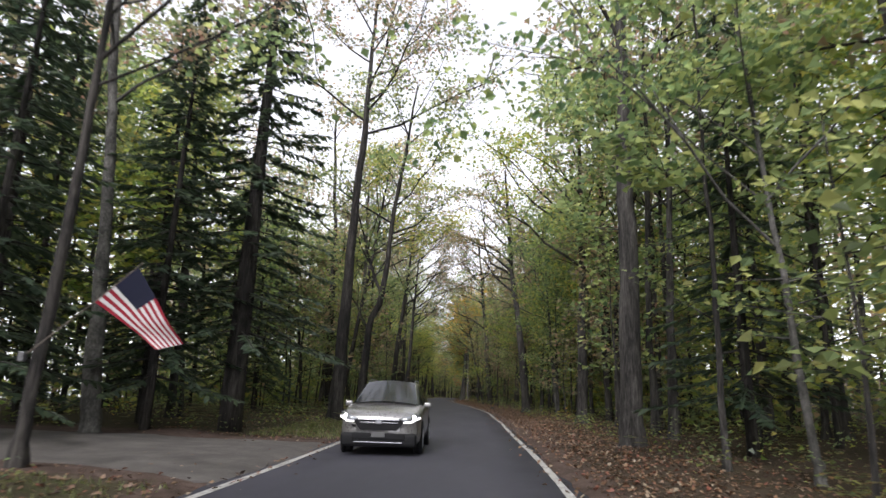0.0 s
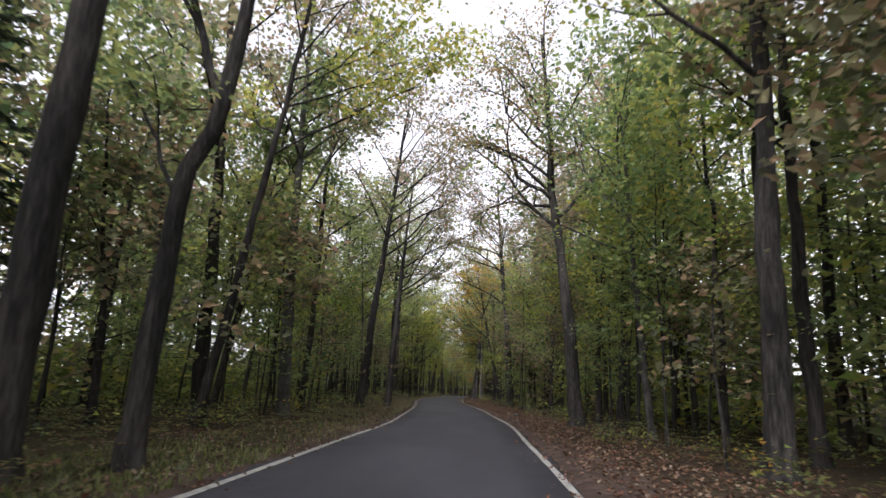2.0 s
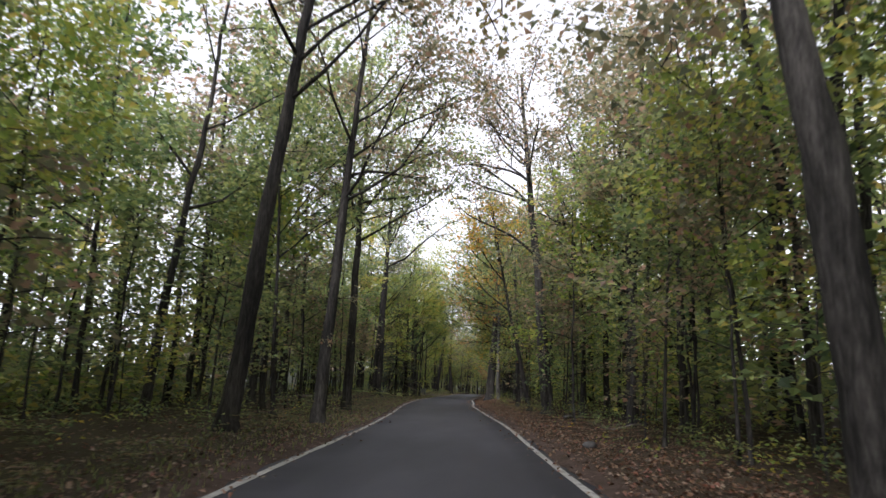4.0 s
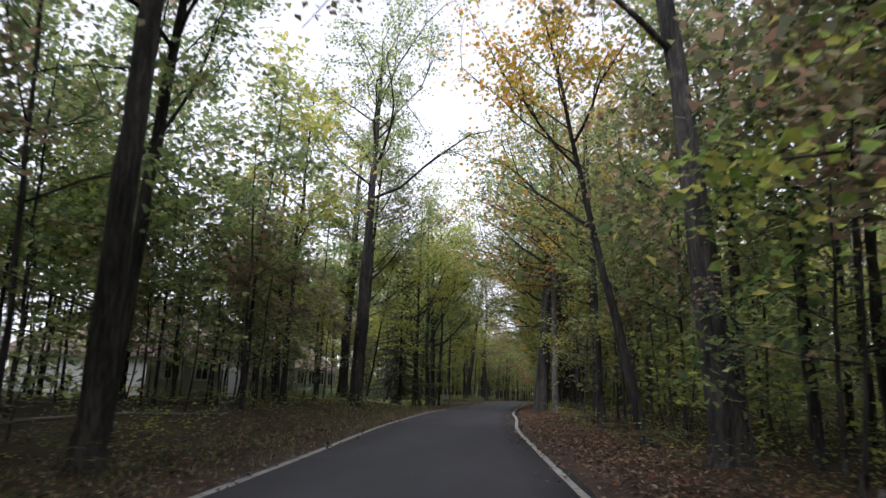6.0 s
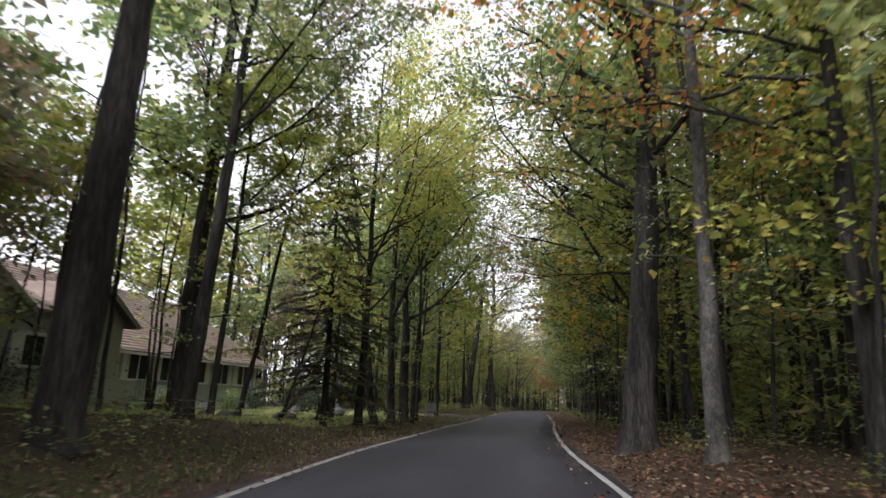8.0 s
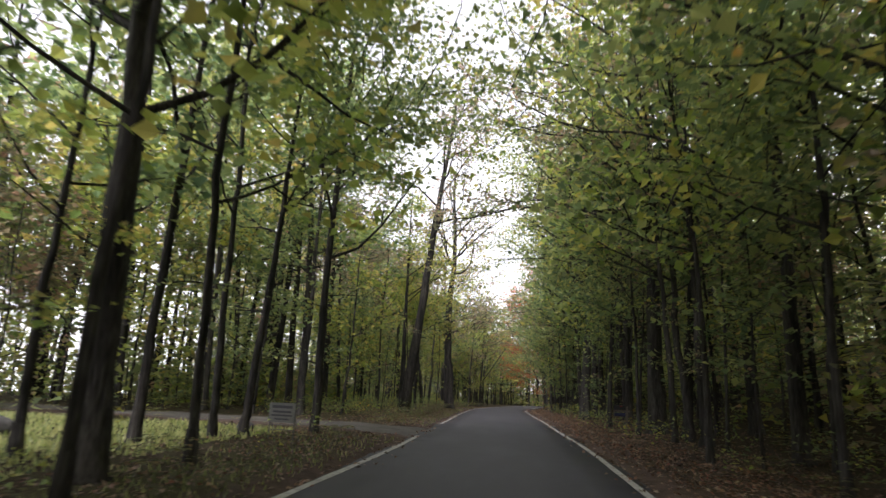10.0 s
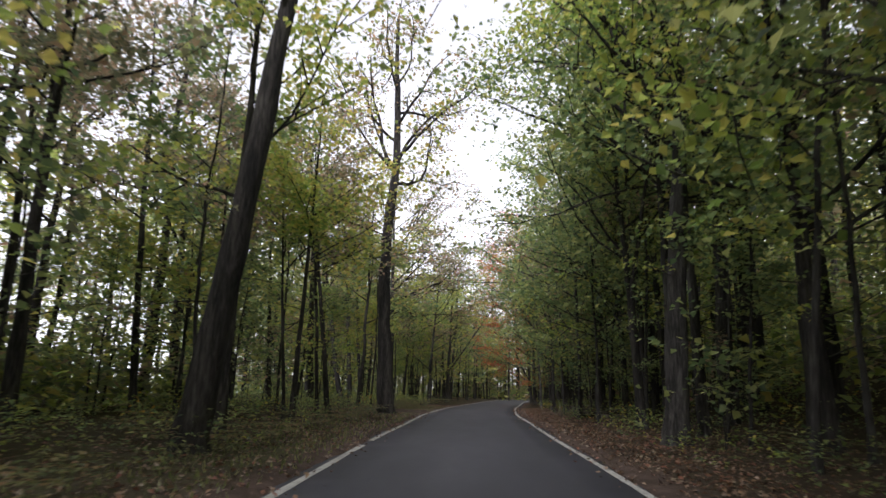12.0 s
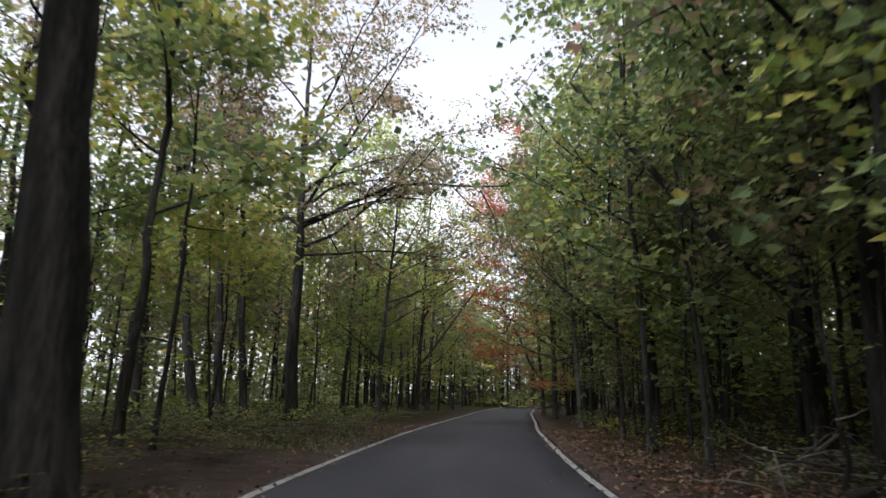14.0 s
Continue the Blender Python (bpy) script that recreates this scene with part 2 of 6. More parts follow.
def ground_material():
    """Leaf litter and soil, with a bare verge and mossy grass beside the asphalt."""
    m, nt, out = material("forest_floor")
    p = node(nt, "ShaderNodeBsdfPrincipled", Roughness=0.95)
    p.inputs["Specular IOR Level"].default_value = 0.15
    big, mid, fine = noise_tex(nt, 0.35, 4), noise_tex(nt, 2.3, 5, 0.7), noise_tex(nt, 22.0, 4, 0.7)
    litter = ramp(nt, [(0.3, (0.016, 0.012, 0.009)), (0.45, (0.036, 0.026, 0.018)), (0.56, (0.066, 0.048, 0.032)), (0.7, (0.115, 0.086, 0.058))], fine.outputs["Fac"])
    moss = ramp(nt, [(0.3, (0.024, 0.03, 0.012)), (0.5, (0.06, 0.066, 0.026)), (0.7, (0.12, 0.116, 0.054))], fine.outputs["Fac"])
    soil = ramp(nt, [(0.3, (0.044, 0.031, 0.024)), (0.55, (0.088, 0.061, 0.05)), (0.75, (0.135, 0.1, 0.083))], mid.outputs["Fac"])
    green = nt.nodes.new("ShaderNodeAttribute")
    green.attribute_name = "green"
    bare = nt.nodes.new("ShaderNodeAttribute")
    bare.attribute_name = "bare"
    edge = nt.nodes.new("ShaderNodeMath")
    edge.operation = "MULTIPLY_ADD"
    edge.inputs[1].default_value = 3.0
    edge.inputs[2].default_value = -1.5
    nt.links.new(mid.outputs["Fac"], edge.inputs[0])

    def mask(attribute):
        add = nt.nodes.new("ShaderNodeMath")
        add.operation = "ADD"
        nt.links.new(edge.outputs[0], add.inputs[0])
        twice = nt.nodes.new("ShaderNodeMath")
        twice.operation = "MULTIPLY_ADD"
        twice.inputs[1].default_value, twice.inputs[2].default_value = 2.0, -0.5
        nt.links.new(attribute.outputs["Fac"], twice.inputs[0])
        nt.links.new(twice.outputs[0], add.inputs[1])
        add.use_clamp = True
        return add

    first = nt.nodes.new("ShaderNodeMix")
    first.data_type = "RGBA"
    nt.links.new(mask(green).outputs[0], first.inputs[0])
    nt.links.new(litter.outputs["Color"], first.inputs[6])
    nt.links.new(moss.outputs["Color"], first.inputs[7])
    second = nt.nodes.new("ShaderNodeMix")
    second.data_type = "RGBA"
    nt.links.new(mask(bare).outputs[0], second.inputs[0])
    nt.links.new(first.outputs[2], second.inputs[6])
    nt.links.new(soil.outputs["Color"], second.inputs[7])
    tone = nt.nodes.new("ShaderNodeHueSaturation")
    span = nt.nodes.new("ShaderNodeMapRange")
    span.inputs["To Min"].default_value, span.inputs["To Max"].default_value = 0.6, 1.4
    nt.links.new(big.outputs["Fac"], span.inputs["Value"])
    nt.links.new(span.outputs["Result"], tone.inputs["Value"])
    nt.links.new(second.outputs[2], tone.inputs["Color"])
    nt.links.new(tone.outputs["Color"], p.inputs["Base Color"])
    b = node(nt, "ShaderNodeBump", Strength=0.8, Distance=0.05)
    nt.links.new(fine.outputs["Fac"], b.inputs["Height"])
    nt.links.new(b.outputs["Normal"], p.inputs["Normal"])
    nt.links.new(p.outputs["BSDF"], out.inputs["Surface"])
    return m


def build_ground():
    near = np.r_[np.arange(0, 2.5, 0.8), 2.7, 2.85, 3.0, 3.2, np.arange(3.5, 9, 0.5), np.arange(9, 20, 1.0), np.arange(20, 60, 2.5), 65, 75, 90, 120, 200, 400, 900, 2500]
    side = np.r_[-near[:0:-1], near]
    ys = np.r_[-2500, -900, -300, -120, np.arange(-60, 0, 4), np.arange(0, 210, 1.0), np.arange(210, 330, 4), 360, 420, 500, 700, 1200, 2500, 4000]
    s, y = np.meshgrid(side, ys)
    x = s + road_x(y)
    z = ground_z(x, y)
    v = np.stack([x, y, z], -1).reshape(-1, 3)
    n, k = len(ys), len(side)
    i = (np.arange(n - 1)[:, None] * k + np.arange(k - 1)).ravel()
    f = np.stack([i, i + 1, i + k + 1, i + k], 1)
    me = mesh_of("ground", v, f, ground_material(), True)
    d = s.ravel()
    yv = y.ravel()
    verge = smooth_step(2.9, 3.6, np.abs(d)) * (1 - smooth_step(5.0, 6.5, np.abs(d)))
    green = 0.55 * verge * (0.5 + 0.5 * np.sin(yv * 0.21 + np.sign(d))) * np.where(d > 0, 0.35, 1.0)
    yard = smooth_step(-6.8, -8.5, d) * (1 - smooth_step(-40, -46, d)) * smooth_step(108, 116, yv) * (1 - smooth_step(139, 144, yv))
    lawn = smooth_step(-3.2, -4.0, d) * (1 - smooth_step(-8, -11, d)) * smooth_step(18, 21, yv) * (1 - smooth_step(32, 40, yv))
    green = np.maximum(green, np.where(d < -4.2, 0.36, np.where(d > 5.5, 0.22, 0.0)))
    green = np.clip(np.maximum(green, np.maximum(yard, 0.5 * lawn)), 0, 1)
    bare = 0.75 * (1 - smooth_step(3.1, 4.2, np.abs(d)))
    for side_sign, y0, y1, reach in ((-1, 10, 19, 40), (-1, 143, 147, 60), (-1, 183, 189, 8), (1, 20, 40, 4.8)):
        strip = smooth_step(y0 - 1, y0 + 0.5, yv) * (1 - smooth_step(y1 - 0.5, y1 + 1, yv)) * (d * side_sign > 0) * (1 - smooth_step(reach - 1, reach, np.abs(d)))
        bare = np.maximum(bare, strip)
    for name, values in (("green", green), ("bare", bare)):
        a = me.attributes.new(name, "FLOAT", "POINT")
        a.data.foreach_set("value", values.astype(np.float32))
    ob = new("ground", me)
    tagged(ob, "brown leaf-littered woodland floor with mossy grass verges", "ground", kind="structure")


build_ground()

ASPHALT = surface("worn_grey_asphalt", [(0.32, (0.021, 0.02, 0.027)), (0.5, (0.035, 0.034, 0.045)), (0.68, (0.058, 0.056, 0.07))], 0.6, 0.68, 0.5, 120.0, stretch=(1, 0.25, 1), distance=0.006)
PAINT = surface("worn_white_road_paint", [(0.36, (0.09, 0.085, 0.08)), (0.45, (0.3, 0.29, 0.275)), (0.62, (0.46, 0.45, 0.425))], 4.0, 0.7, 0.2, 70.0)


def widening(y):
    """The road is a little wider on the inside of the bend."""
    return 0.42 * np.exp(-((y - 107.0) / 12.0) ** 2)


def build_road():
    rng = np.random.default_rng(5)
    ys = np.arange(-60, 330, 0.5)
    c = road_x(ys)
    slope = np.gradient(c, ys)
    nx, ny = 1 / np.hypot(1, slope), -slope / np.hypot(1, slope)
    edge_l = -HALF - 0.1 + 0.03 * rng.normal(size=len(ys)) - 0.06 * np.sin(ys * 0.8)
    edge_r = HALF + 0.1 + widening(ys) + 0.03 * rng.normal(size=len(ys)) + 0.06 * np.sin(ys * 0.7 + 1)
    across = [(edge_l - 0.02, -0.14), (edge_l, -0.006), (-1.7 + 0 * ys, 0.004), (-0.6 + 0 * ys, 0.02), (0.6 + 0 * ys, 0.02), (1.7 + 0 * ys, 0.004), (edge_r, -0.006), (edge_r + 0.02, -0.14)]
    v = np.stack([np.stack([c + s * nx, ys + s * ny, h + dip(ys)], -1) for s, h in across], 1).reshape(-1, 3)
    k = len(across)
    i = (np.arange(len(ys) - 1)[:, None] * k + np.arange(k - 1)).ravel()
    lone("road", (v, np.stack([i, i + 1, i + k + 1, i + k], 1)), ASPHALT, "narrow worn grey asphalt road without a centre line", "road", "structure", True)

    def line(name, offset, y0, y1):
        yl = np.arange(y0, y1, 0.5)
        cl = road_x(yl)
        sl = np.gradient(cl, yl)
        lx, ly = 1 / np.hypot(1, sl), -sl / np.hypot(1, sl)
        w = 0.07 + 0.006 * np.sin(yl * 2.1)
        wave = offset + 0.03 * np.sin(yl * 0.35 + offset) + (widening(yl) if offset > 0 else 0)
        z = 0.005 + dip(yl)
        pts = [np.stack([cl + (wave + s * w) * lx, yl + (wave + s * w) * ly, z + h], -1) for s, h in ((-1, -0.004), (-0.9, 0.001), (0.9, 0.001), (1, -0.004))]
        vl = np.stack(pts, 1).reshape(-1, 3)
        j = (np.arange(len(yl) - 1)[:, None] * 4 + np.arange(3)).ravel()
        lone(name, (vl, np.stack([j, j + 1, j + 5, j + 4], 1)), PAINT, "worn white painted edge line on the asphalt", "road marking", "structure")

    for n, (offset, y0, y1) in enumerate(((-HALF + 0.06, -60, 143.0), (-HALF + 0.06, 150.5, 163.5), (-HALF + 0.06, 164.3, 330), (HALF - 0.06, -60, 330))):
        line("edge_line_%d" % (n + 1), offset, y0, y1)


build_road()


def driveway(name, y0, y1, reach):
    """A worn gravel lane that leaves the road to the left, lying on the ground with soft uneven edges."""
    rng = np.random.default_rng(int(y0))
    xs = np.r_[np.linspace(2.75, 8, 14), np.linspace(9, reach, 16)]
    flare = 1.6 * np.exp(-(xs - 2.75) / 1.3)
    rows = []
    for k, u in enumerate(np.linspace(0, 1, 9)):
        yy = (y0 - flare) * (1 - u) + (y1 + flare) * u + (0.12 * rng.normal(size=len(xs)) if k in (0, 8) else 0)
        x = road_x(yy) - xs
        edge = min(u, 1 - u) * 2
        rows.append(np.stack([x, yy, ground_z(x, yy) + (-0.03 if k in (0, 8) else 0.03 + 0.03 * edge)], -1))
    v = np.stack(rows).reshape(-1, 3)
    k = len(xs)
    i = (np.arange(8)[:, None] * k + np.arange(k - 1)).ravel()
    lone(name, (v, np.stack([i, i + k, i + k + 1, i + 1], 1)), GRAVEL, "worn grey-brown gravel lane joining the road", "driveway", "structure", True)


GRAVEL = surface("worn_grey_brown_gravel", [(0.3, (0.04, 0.036, 0.034)), (0.5, (0.078, 0.07, 0.064)), (0.7, (0.13, 0.118, 0.108))], 1.4, 0.9, 0.7, 45.0, distance=0.015)
driveway("driveway_1", 10.8, 17.6, 34)
driveway("driveway_2", 143.6, 146.6, 40)
WATER = plain("pale_lake_water", (0.25, 0.28, 0.3), 0.12)
lone("water", (np.array([(-4000, -4000, -23), (-62, -4000, -23), (-62, 4000, -23), (-4000, 4000, -23)]), [[0, 1, 2, 3]]), WATER, "pale calm lake below the wooded bluff", "water", "structure")

# ---- trees ----
def leaf_quads(centres, per, spread, size, rng, flat=0.32, droop=0.25, broad=False):
    """Loose layered clumps of small leaves round the given centres, broad ones where they hang near the eye."""
    c = np.repeat(centres, int(1.3 * per) if broad else 2 * per, axis=0)
    n = len(c)
    c = c + rng.normal(size=(n, 3)) * np.array([spread, spread, spread * flat])
    a = rng.uniform(0, 2 * np.pi, n)
    d = np.stack([np.cos(a), np.sin(a), rng.normal(-droop, 0.35, n)], 1)
    d /= np.linalg.norm(d, axis=1, keepdims=True)
    up = np.stack([rng.normal(0, 0.5, n), rng.normal(0, 0.5, n), np.ones(n)], 1)
    w = np.cross(d, up)
    w /= np.linalg.norm(w, axis=1, keepdims=True)
    s = (0.72 * size * rng.uniform(0.55, 1.4, n))[:, None]
    if broad:
        s = s * 0.95
        fold = np.cross(w, d) * s
        v = np.stack([c, c + d * s * 0.42 + w * s * 0.45 + fold * 0.08, c + d * s - fold * 0.12, c + d * s * 0.42 - w * s * 0.45 + fold * 0.08], 1).reshape(-1, 3)
        return v, np.arange(4 * n).reshape(-1, 4)
    v = np.stack([c + w * s * 0.46, c + d * s, c - w * s * rng.uniform(0.3, 0.5, n)[:, None]], 1).reshape(-1, 3)
    return v, np.arange(3 * n).reshape(-1, 3)


def bough(start, way, length, radius, rng, n=5, lift=0.25, crook=0.12):
    pts, d = [np.array(start, float)], np.array(way, float)
    for _ in range(n - 1):
        d = d + np.array([0, 0, lift / n]) + rng.normal(size=3) * crook
        d /= np.linalg.norm(d)
        pts.append(pts[-1] + d * length / (n - 1))
    return np.array(pts), np.linspace(radius, radius * 0.3, n)


def grow(seed, height, diam, lean, crown_at, limb_len, limbs=7, clumps=1.0, crook=0.12, bends=(), wander=1.0, toward=0.0, fork=0.0, sides=9, lite=False, reach=1.0, arch=0, special=()):
    """The trunk, the main limbs and the leaf centres of one broadleaf tree. toward: how strongly limbs favour +x (or -x)."""
    rng = np.random.default_rng(seed)
    n = 26
    z = np.linspace(0, height, n)
    drift = np.cumsum(rng.normal(size=(n, 2)), axis=0) * 0.034 * wander * height / 14
    x = lean * z + drift[:, 0] * smooth_step(0, 3, z)
    if bends:
        x = x + np.interp(z, [b[0] for b in bends], [b[1] for b in bends])
    y = drift[:, 1] * smooth_step(0, 3, z)
    r = diam / 2 * (1 - 0.8 * (z / height) ** 0.9)
    zs = np.r_[-0.25, 0.0, 0.12, 0.4, z[1:]]
    pts = np.stack([np.r_[x[0], x[0], x[0], x[0], x[1:]], np.r_[y[0], y[0], y[0], y[0], y[1:]], zs], 1)
    rad = np.r_[1.75 * r[0], 1.45 * r[0], 1.2 * r[0], 1.06 * r[0], r[1:]]
    rad = rad * (1 + 0.035 * rng.normal(size=len(rad)))
    trunk = tube(pts, rad, sides, True, 0.055, rng)
    boughs, centres = [], []
    total = limbs + arch
    for k in range(total + len(special)):
        u = (k + rng.uniform(0, 0.6)) / limbs if k < limbs else 0.15 + 0.6 * ((k - limbs) % max(1, arch)) / max(1, arch) + rng.uniform(0, 0.1)
        h = crown_at + u * (0.93 * height - crown_at) if k < limbs else height * (0.36 + 0.5 * u)
        base = np.array([np.interp(h, z, x), np.interp(h, z, y), h])
        az = k * 2.4 + rng.uniform(-0.5, 0.5) + seed
        if k >= limbs:
            az = (0.0 if toward > 0 else math.pi) + rng.uniform(-0.7, 0.7)
        way = np.array([np.cos(az) + toward, np.sin(az), 0.0])
        way /= np.linalg.norm(way) + 1e-6
        rise = 0.35 + 0.9 * u + rng.uniform(-0.1, 0.15) + (0.7 if fork and k < 2 else 0)
        way = np.array([way[0], way[1], rise])
        way /= np.linalg.norm(way)
        ln = limb_len * (1.1 - 0.4 * u) * rng.uniform(0.75, 1.2) * (1.5 if fork and k < 2 else 1)
        if toward * way[0] > 0:
            ln *= reach
        if k >= limbs:
            ln = rng.uniform(5.0, 7.6)
        rb = np.interp(h, z, r) * (0.75 if fork and k < 2 else 0.5)
        bend, lift = crook, 0.3
        if k >= total:
            h, turn, rise, ln, thick, bend = special[k - total]
            base = np.array([np.interp(h, z, x), np.interp(h, z, y), h])
            way = np.array([math.cos(radians(turn)), math.sin(radians(turn)), rise])
            way /= np.linalg.norm(way)
            rb, lift = np.interp(h, z, r) * thick, 0.12
        steps = 6 if lite and k < total else 9
        lp, lr = bough(base, way, ln, rb, rng, steps, lift, bend * 0.85)
        pieces = [tube(lp, lr, 4 if lite and k < total else 6, False)]
        for j in range(4 if k < total else 6):
            at = min(steps - 1, 2 + int((steps - 2) * (j + 0.5) / (3.6 if k < total else 5.6)))
            sd = lp[at] - lp[at - 1]
            sd = sd / np.linalg.norm(sd) + rng.normal(size=3) * 0.65
            sd /= np.linalg.norm(sd)
            sp, sr = bough(lp[at], sd, ln * rng.uniform(0.3, 0.5), lr[at] * 0.6 + 0.008, rng, 4 if lite else 5, 0.15, crook * 1.5)
            pieces.append(tube(sp, sr, 3 if lite else 4, False))
            centres += [sp[1], sp[2], sp[3]]
            if lite:
                centres.append(sp[2] + rng.normal(size=3) * 0.5)
                continue
            tp, tr = bough(sp[2], rng.normal(size=3) + sd, ln * 0.2, sr[2] * 0.6, rng, 3, 0.0, 0.2)
            pieces.append(tube(tp, tr, 3, False))
            centres.append(tp[2])
        centres += [lp[-2], lp[-3]]
        boughs.append(joined(pieces))
    top = np.array([x[-1], y[-1], height])
    centres += [top, top - [0, 0, 1.0]]
    centres = np.array(centres)
    keep = rng.random(len(centres)) < clumps
    return trunk, boughs, centres[keep] if keep.any() else centres


def broadleaf(bark, leaf, x, y, diam, lean, height, crown_at, limb_len, seed, label, per=14, size=0.25, spread=0.42, group="roadside trees", low=0, name="tree", **more):
    trunk, boughs, centres = grow(seed, height, diam, lean, crown_at, limb_len, **more)
    rng = np.random.default_rng(seed + 1000)
    if low:
        extra = []
        for _ in range(low):
            h = rng.uniform(1.8, crown_at)
            a = rng.uniform(0, 6.3)
            lp, lr = bough((lean * h, 0, h), (math.cos(a), math.sin(a), 0.25), rng.uniform(1.2, 2.8), 0.02, rng, 5, -0.1, 0.12)
            boughs.append(tube(lp, lr, 4, False))
            extra += [lp[2], lp[3], lp[4]]
        low_leaves = leaf_quads(np.array(extra), per, 0.26, size * 0.62, rng, 0.3, 0.2, True)
    root = thing(name, (x, y, float(ground_z(x, y)) - 0.03), label, "tree", group)
    part("trunk", trunk, BARKS[bark], root, smooth=True)
    if name == "tree":
        for b in boughs:
            part("limb", b, BARKS[bark], root, smooth=True)
    else:
        tagged(part("twig_growth", joined(boughs), BARKS[bark], root, smooth=True), kind="stuff")
    part("crown", leaf_quads(centres, per, spread, size, rng, broad=name == "maple_tree" or (name == "tree" and abs(x - float(road_x(y))) < 8.2)), LEAVES[leaf], root)
    if low:
        part("low_foliage", low_leaves, LEAVES[leaf], root)
    return root


def conifer(x, y, height, diam, reach, seed, mat, label, start=0.12, dense=1.0, put=True):
    rng = np.random.default_rng(seed)
    z = np.linspace(0, height, 9)
    trunk = tube(np.stack([0.02 * z * np.sin(seed), 0 * z, z - 0.15], 1), diam / 2 * (1.05 - z / height) + 0.008, 8, True, 0.05, rng)
    twigs, cen, ways = [], [], []
    layers = int(height * 2.6 * dense)
    for k in range(layers):
        u = (k + rng.random()) / layers
        h = height * (start + (0.99 - start) * u)
        ln = reach * (1 - u) ** 0.8 * rng.uniform(0.55, 1.1) + 0.15
        for j in range(4):
            a = k * 1.3 + j * 1.57 + rng.uniform(-0.4, 0.4)
            lp, lr = bough((0.02 * h * np.sin(seed), 0, h), (math.cos(a), math.sin(a), 0.05 - 0.3 * (1 - u)), ln, 0.018 + 0.004 * ln, rng, 4, -0.05 if u < 0.6 else 0.2, 0.07)
            twigs.append(tube(lp, lr, 3, False))
            for s in np.linspace(0.25, 1.0, max(3, int(ln * 8 * dense))):
                i = min(2, int(s * 3))
                p = lp[i] + (lp[i + 1] - lp[i]) * (s * 3 - i)
                for sgn in (-1, 1, 0):
                    cen.append(p)
                    side = a + sgn * rng.uniform(0.5, 1.1)
                    ways.append((math.cos(side), math.sin(side), rng.uniform(-0.75, -0.1)))
    cen, ways = np.array(cen), np.array(ways)
    n = len(cen)
    ways /= np.linalg.norm(ways, axis=1, keepdims=True)
    w = np.cross(ways, [0, 0, 1]) + rng.normal(size=(n, 3)) * 0.3
    w /= np.linalg.norm(w, axis=1, keepdims=True)
    s = (rng.uniform(0.17, 0.4, n))[:, None]
    v = np.stack([cen, cen + ways * s * 0.4 + w * s * 0.21, cen + ways * s, cen + ways * s * 0.4 - w * s * 0.21], 1).reshape(-1, 3)
    root = thing("spruce_tree", (x, y, float(ground_z(x, y))), label, "tree", "spruces")
    part("trunk", trunk, BARK_DARK, root, smooth=True)
    tagged(part("bough_growth", joined(twigs), BARK_DARK, root), kind="stuff")
    part("needles", (v, np.arange(4 * n).reshape(-1, 4)), mat, root)
    return root


BARK_WORDS = {"g": "grey-brown", "d": "dark furrowed", "p": "pale grey"}
LEAF_WORDS = {"g": "green leaves", "o": "olive green leaves", "l": "yellow-green leaves", "y": "yellow autumn leaves", "r": "orange autumn leaves", "q": "red-orange autumn leaves", "u": "thin rusty leaves"}


def label_of(bark, leaf, diam, lean):
    girth = "stout" if diam > 0.6 else "slender" if diam < 0.34 else "tall"
    tilt = "leaning " if abs(lean) > 0.07 else ""
    return f"{girth} {tilt}tree with {BARK_WORDS[bark]} bark and {LEAF_WORDS[leaf]}"


# bark, leaves, x, y, diameter, lean, height, lowest limb, limb length, low twigs
STRETCH_FLAG = [
    ("d", "g", -7.3, 10.25, 0.25, 0.023, 14, 7, 2.5, 0), ("p", "o", -10.5, 17.4, 0.5, -0.09, 20, 9, 4.5, 0), ("d", "o", -6.55, 30.1, 0.68, 0.036, 22, 14, 5.5, 0),
    ("d", "g", -5.9, 32.0, 0.44, 0.14, 18, 9, 4.5, 0), ("p", "o", -8.5, 48.0, 0.58, -0.024, 20, 10, 4.5, 2), ("d", "l", -8.6, 40.5, 0.34, 0.155, 18, 9, 4.0, 2),
    ("d", "g", -11.7, 48.5, 0.36, 0.15, 15, 8, 3.0, 2), ("d", "u", -11.9, 82.7, 0.4, 0.05, 21, 9, 5.5, 3), ("d", "o", -14.6, 79.5, 0.45, 0.03, 19, 8, 4.5, 2)]
STRETCH_OAK = [
    ("g", "g", 4.85, 20.6, 0.78, 0.0, 22, 12, 4.5, 5), ("g", "g", 7.0, 23.6, 0.36, 0.02, 19, 8, 4.5, 4), ("g", "l", 5.7, 35.4, 0.62, 0.013, 19, 9.5, 4.5, 3), ("p", "g", 5.6, 45.2, 0.3, -0.078, 14, 8, 3.0, 4),
    ("g", "u", 4.15, 54.0, 0.74, -0.1, 21, 11, 5.0, 0), ("g", "o", 1.87, 84.2, 0.76, -0.086, 22, 13, 5.0, 2), ("p", "g", 6.2, 12.3, 0.18, -0.1, 12, 4, 3.0, 5)]
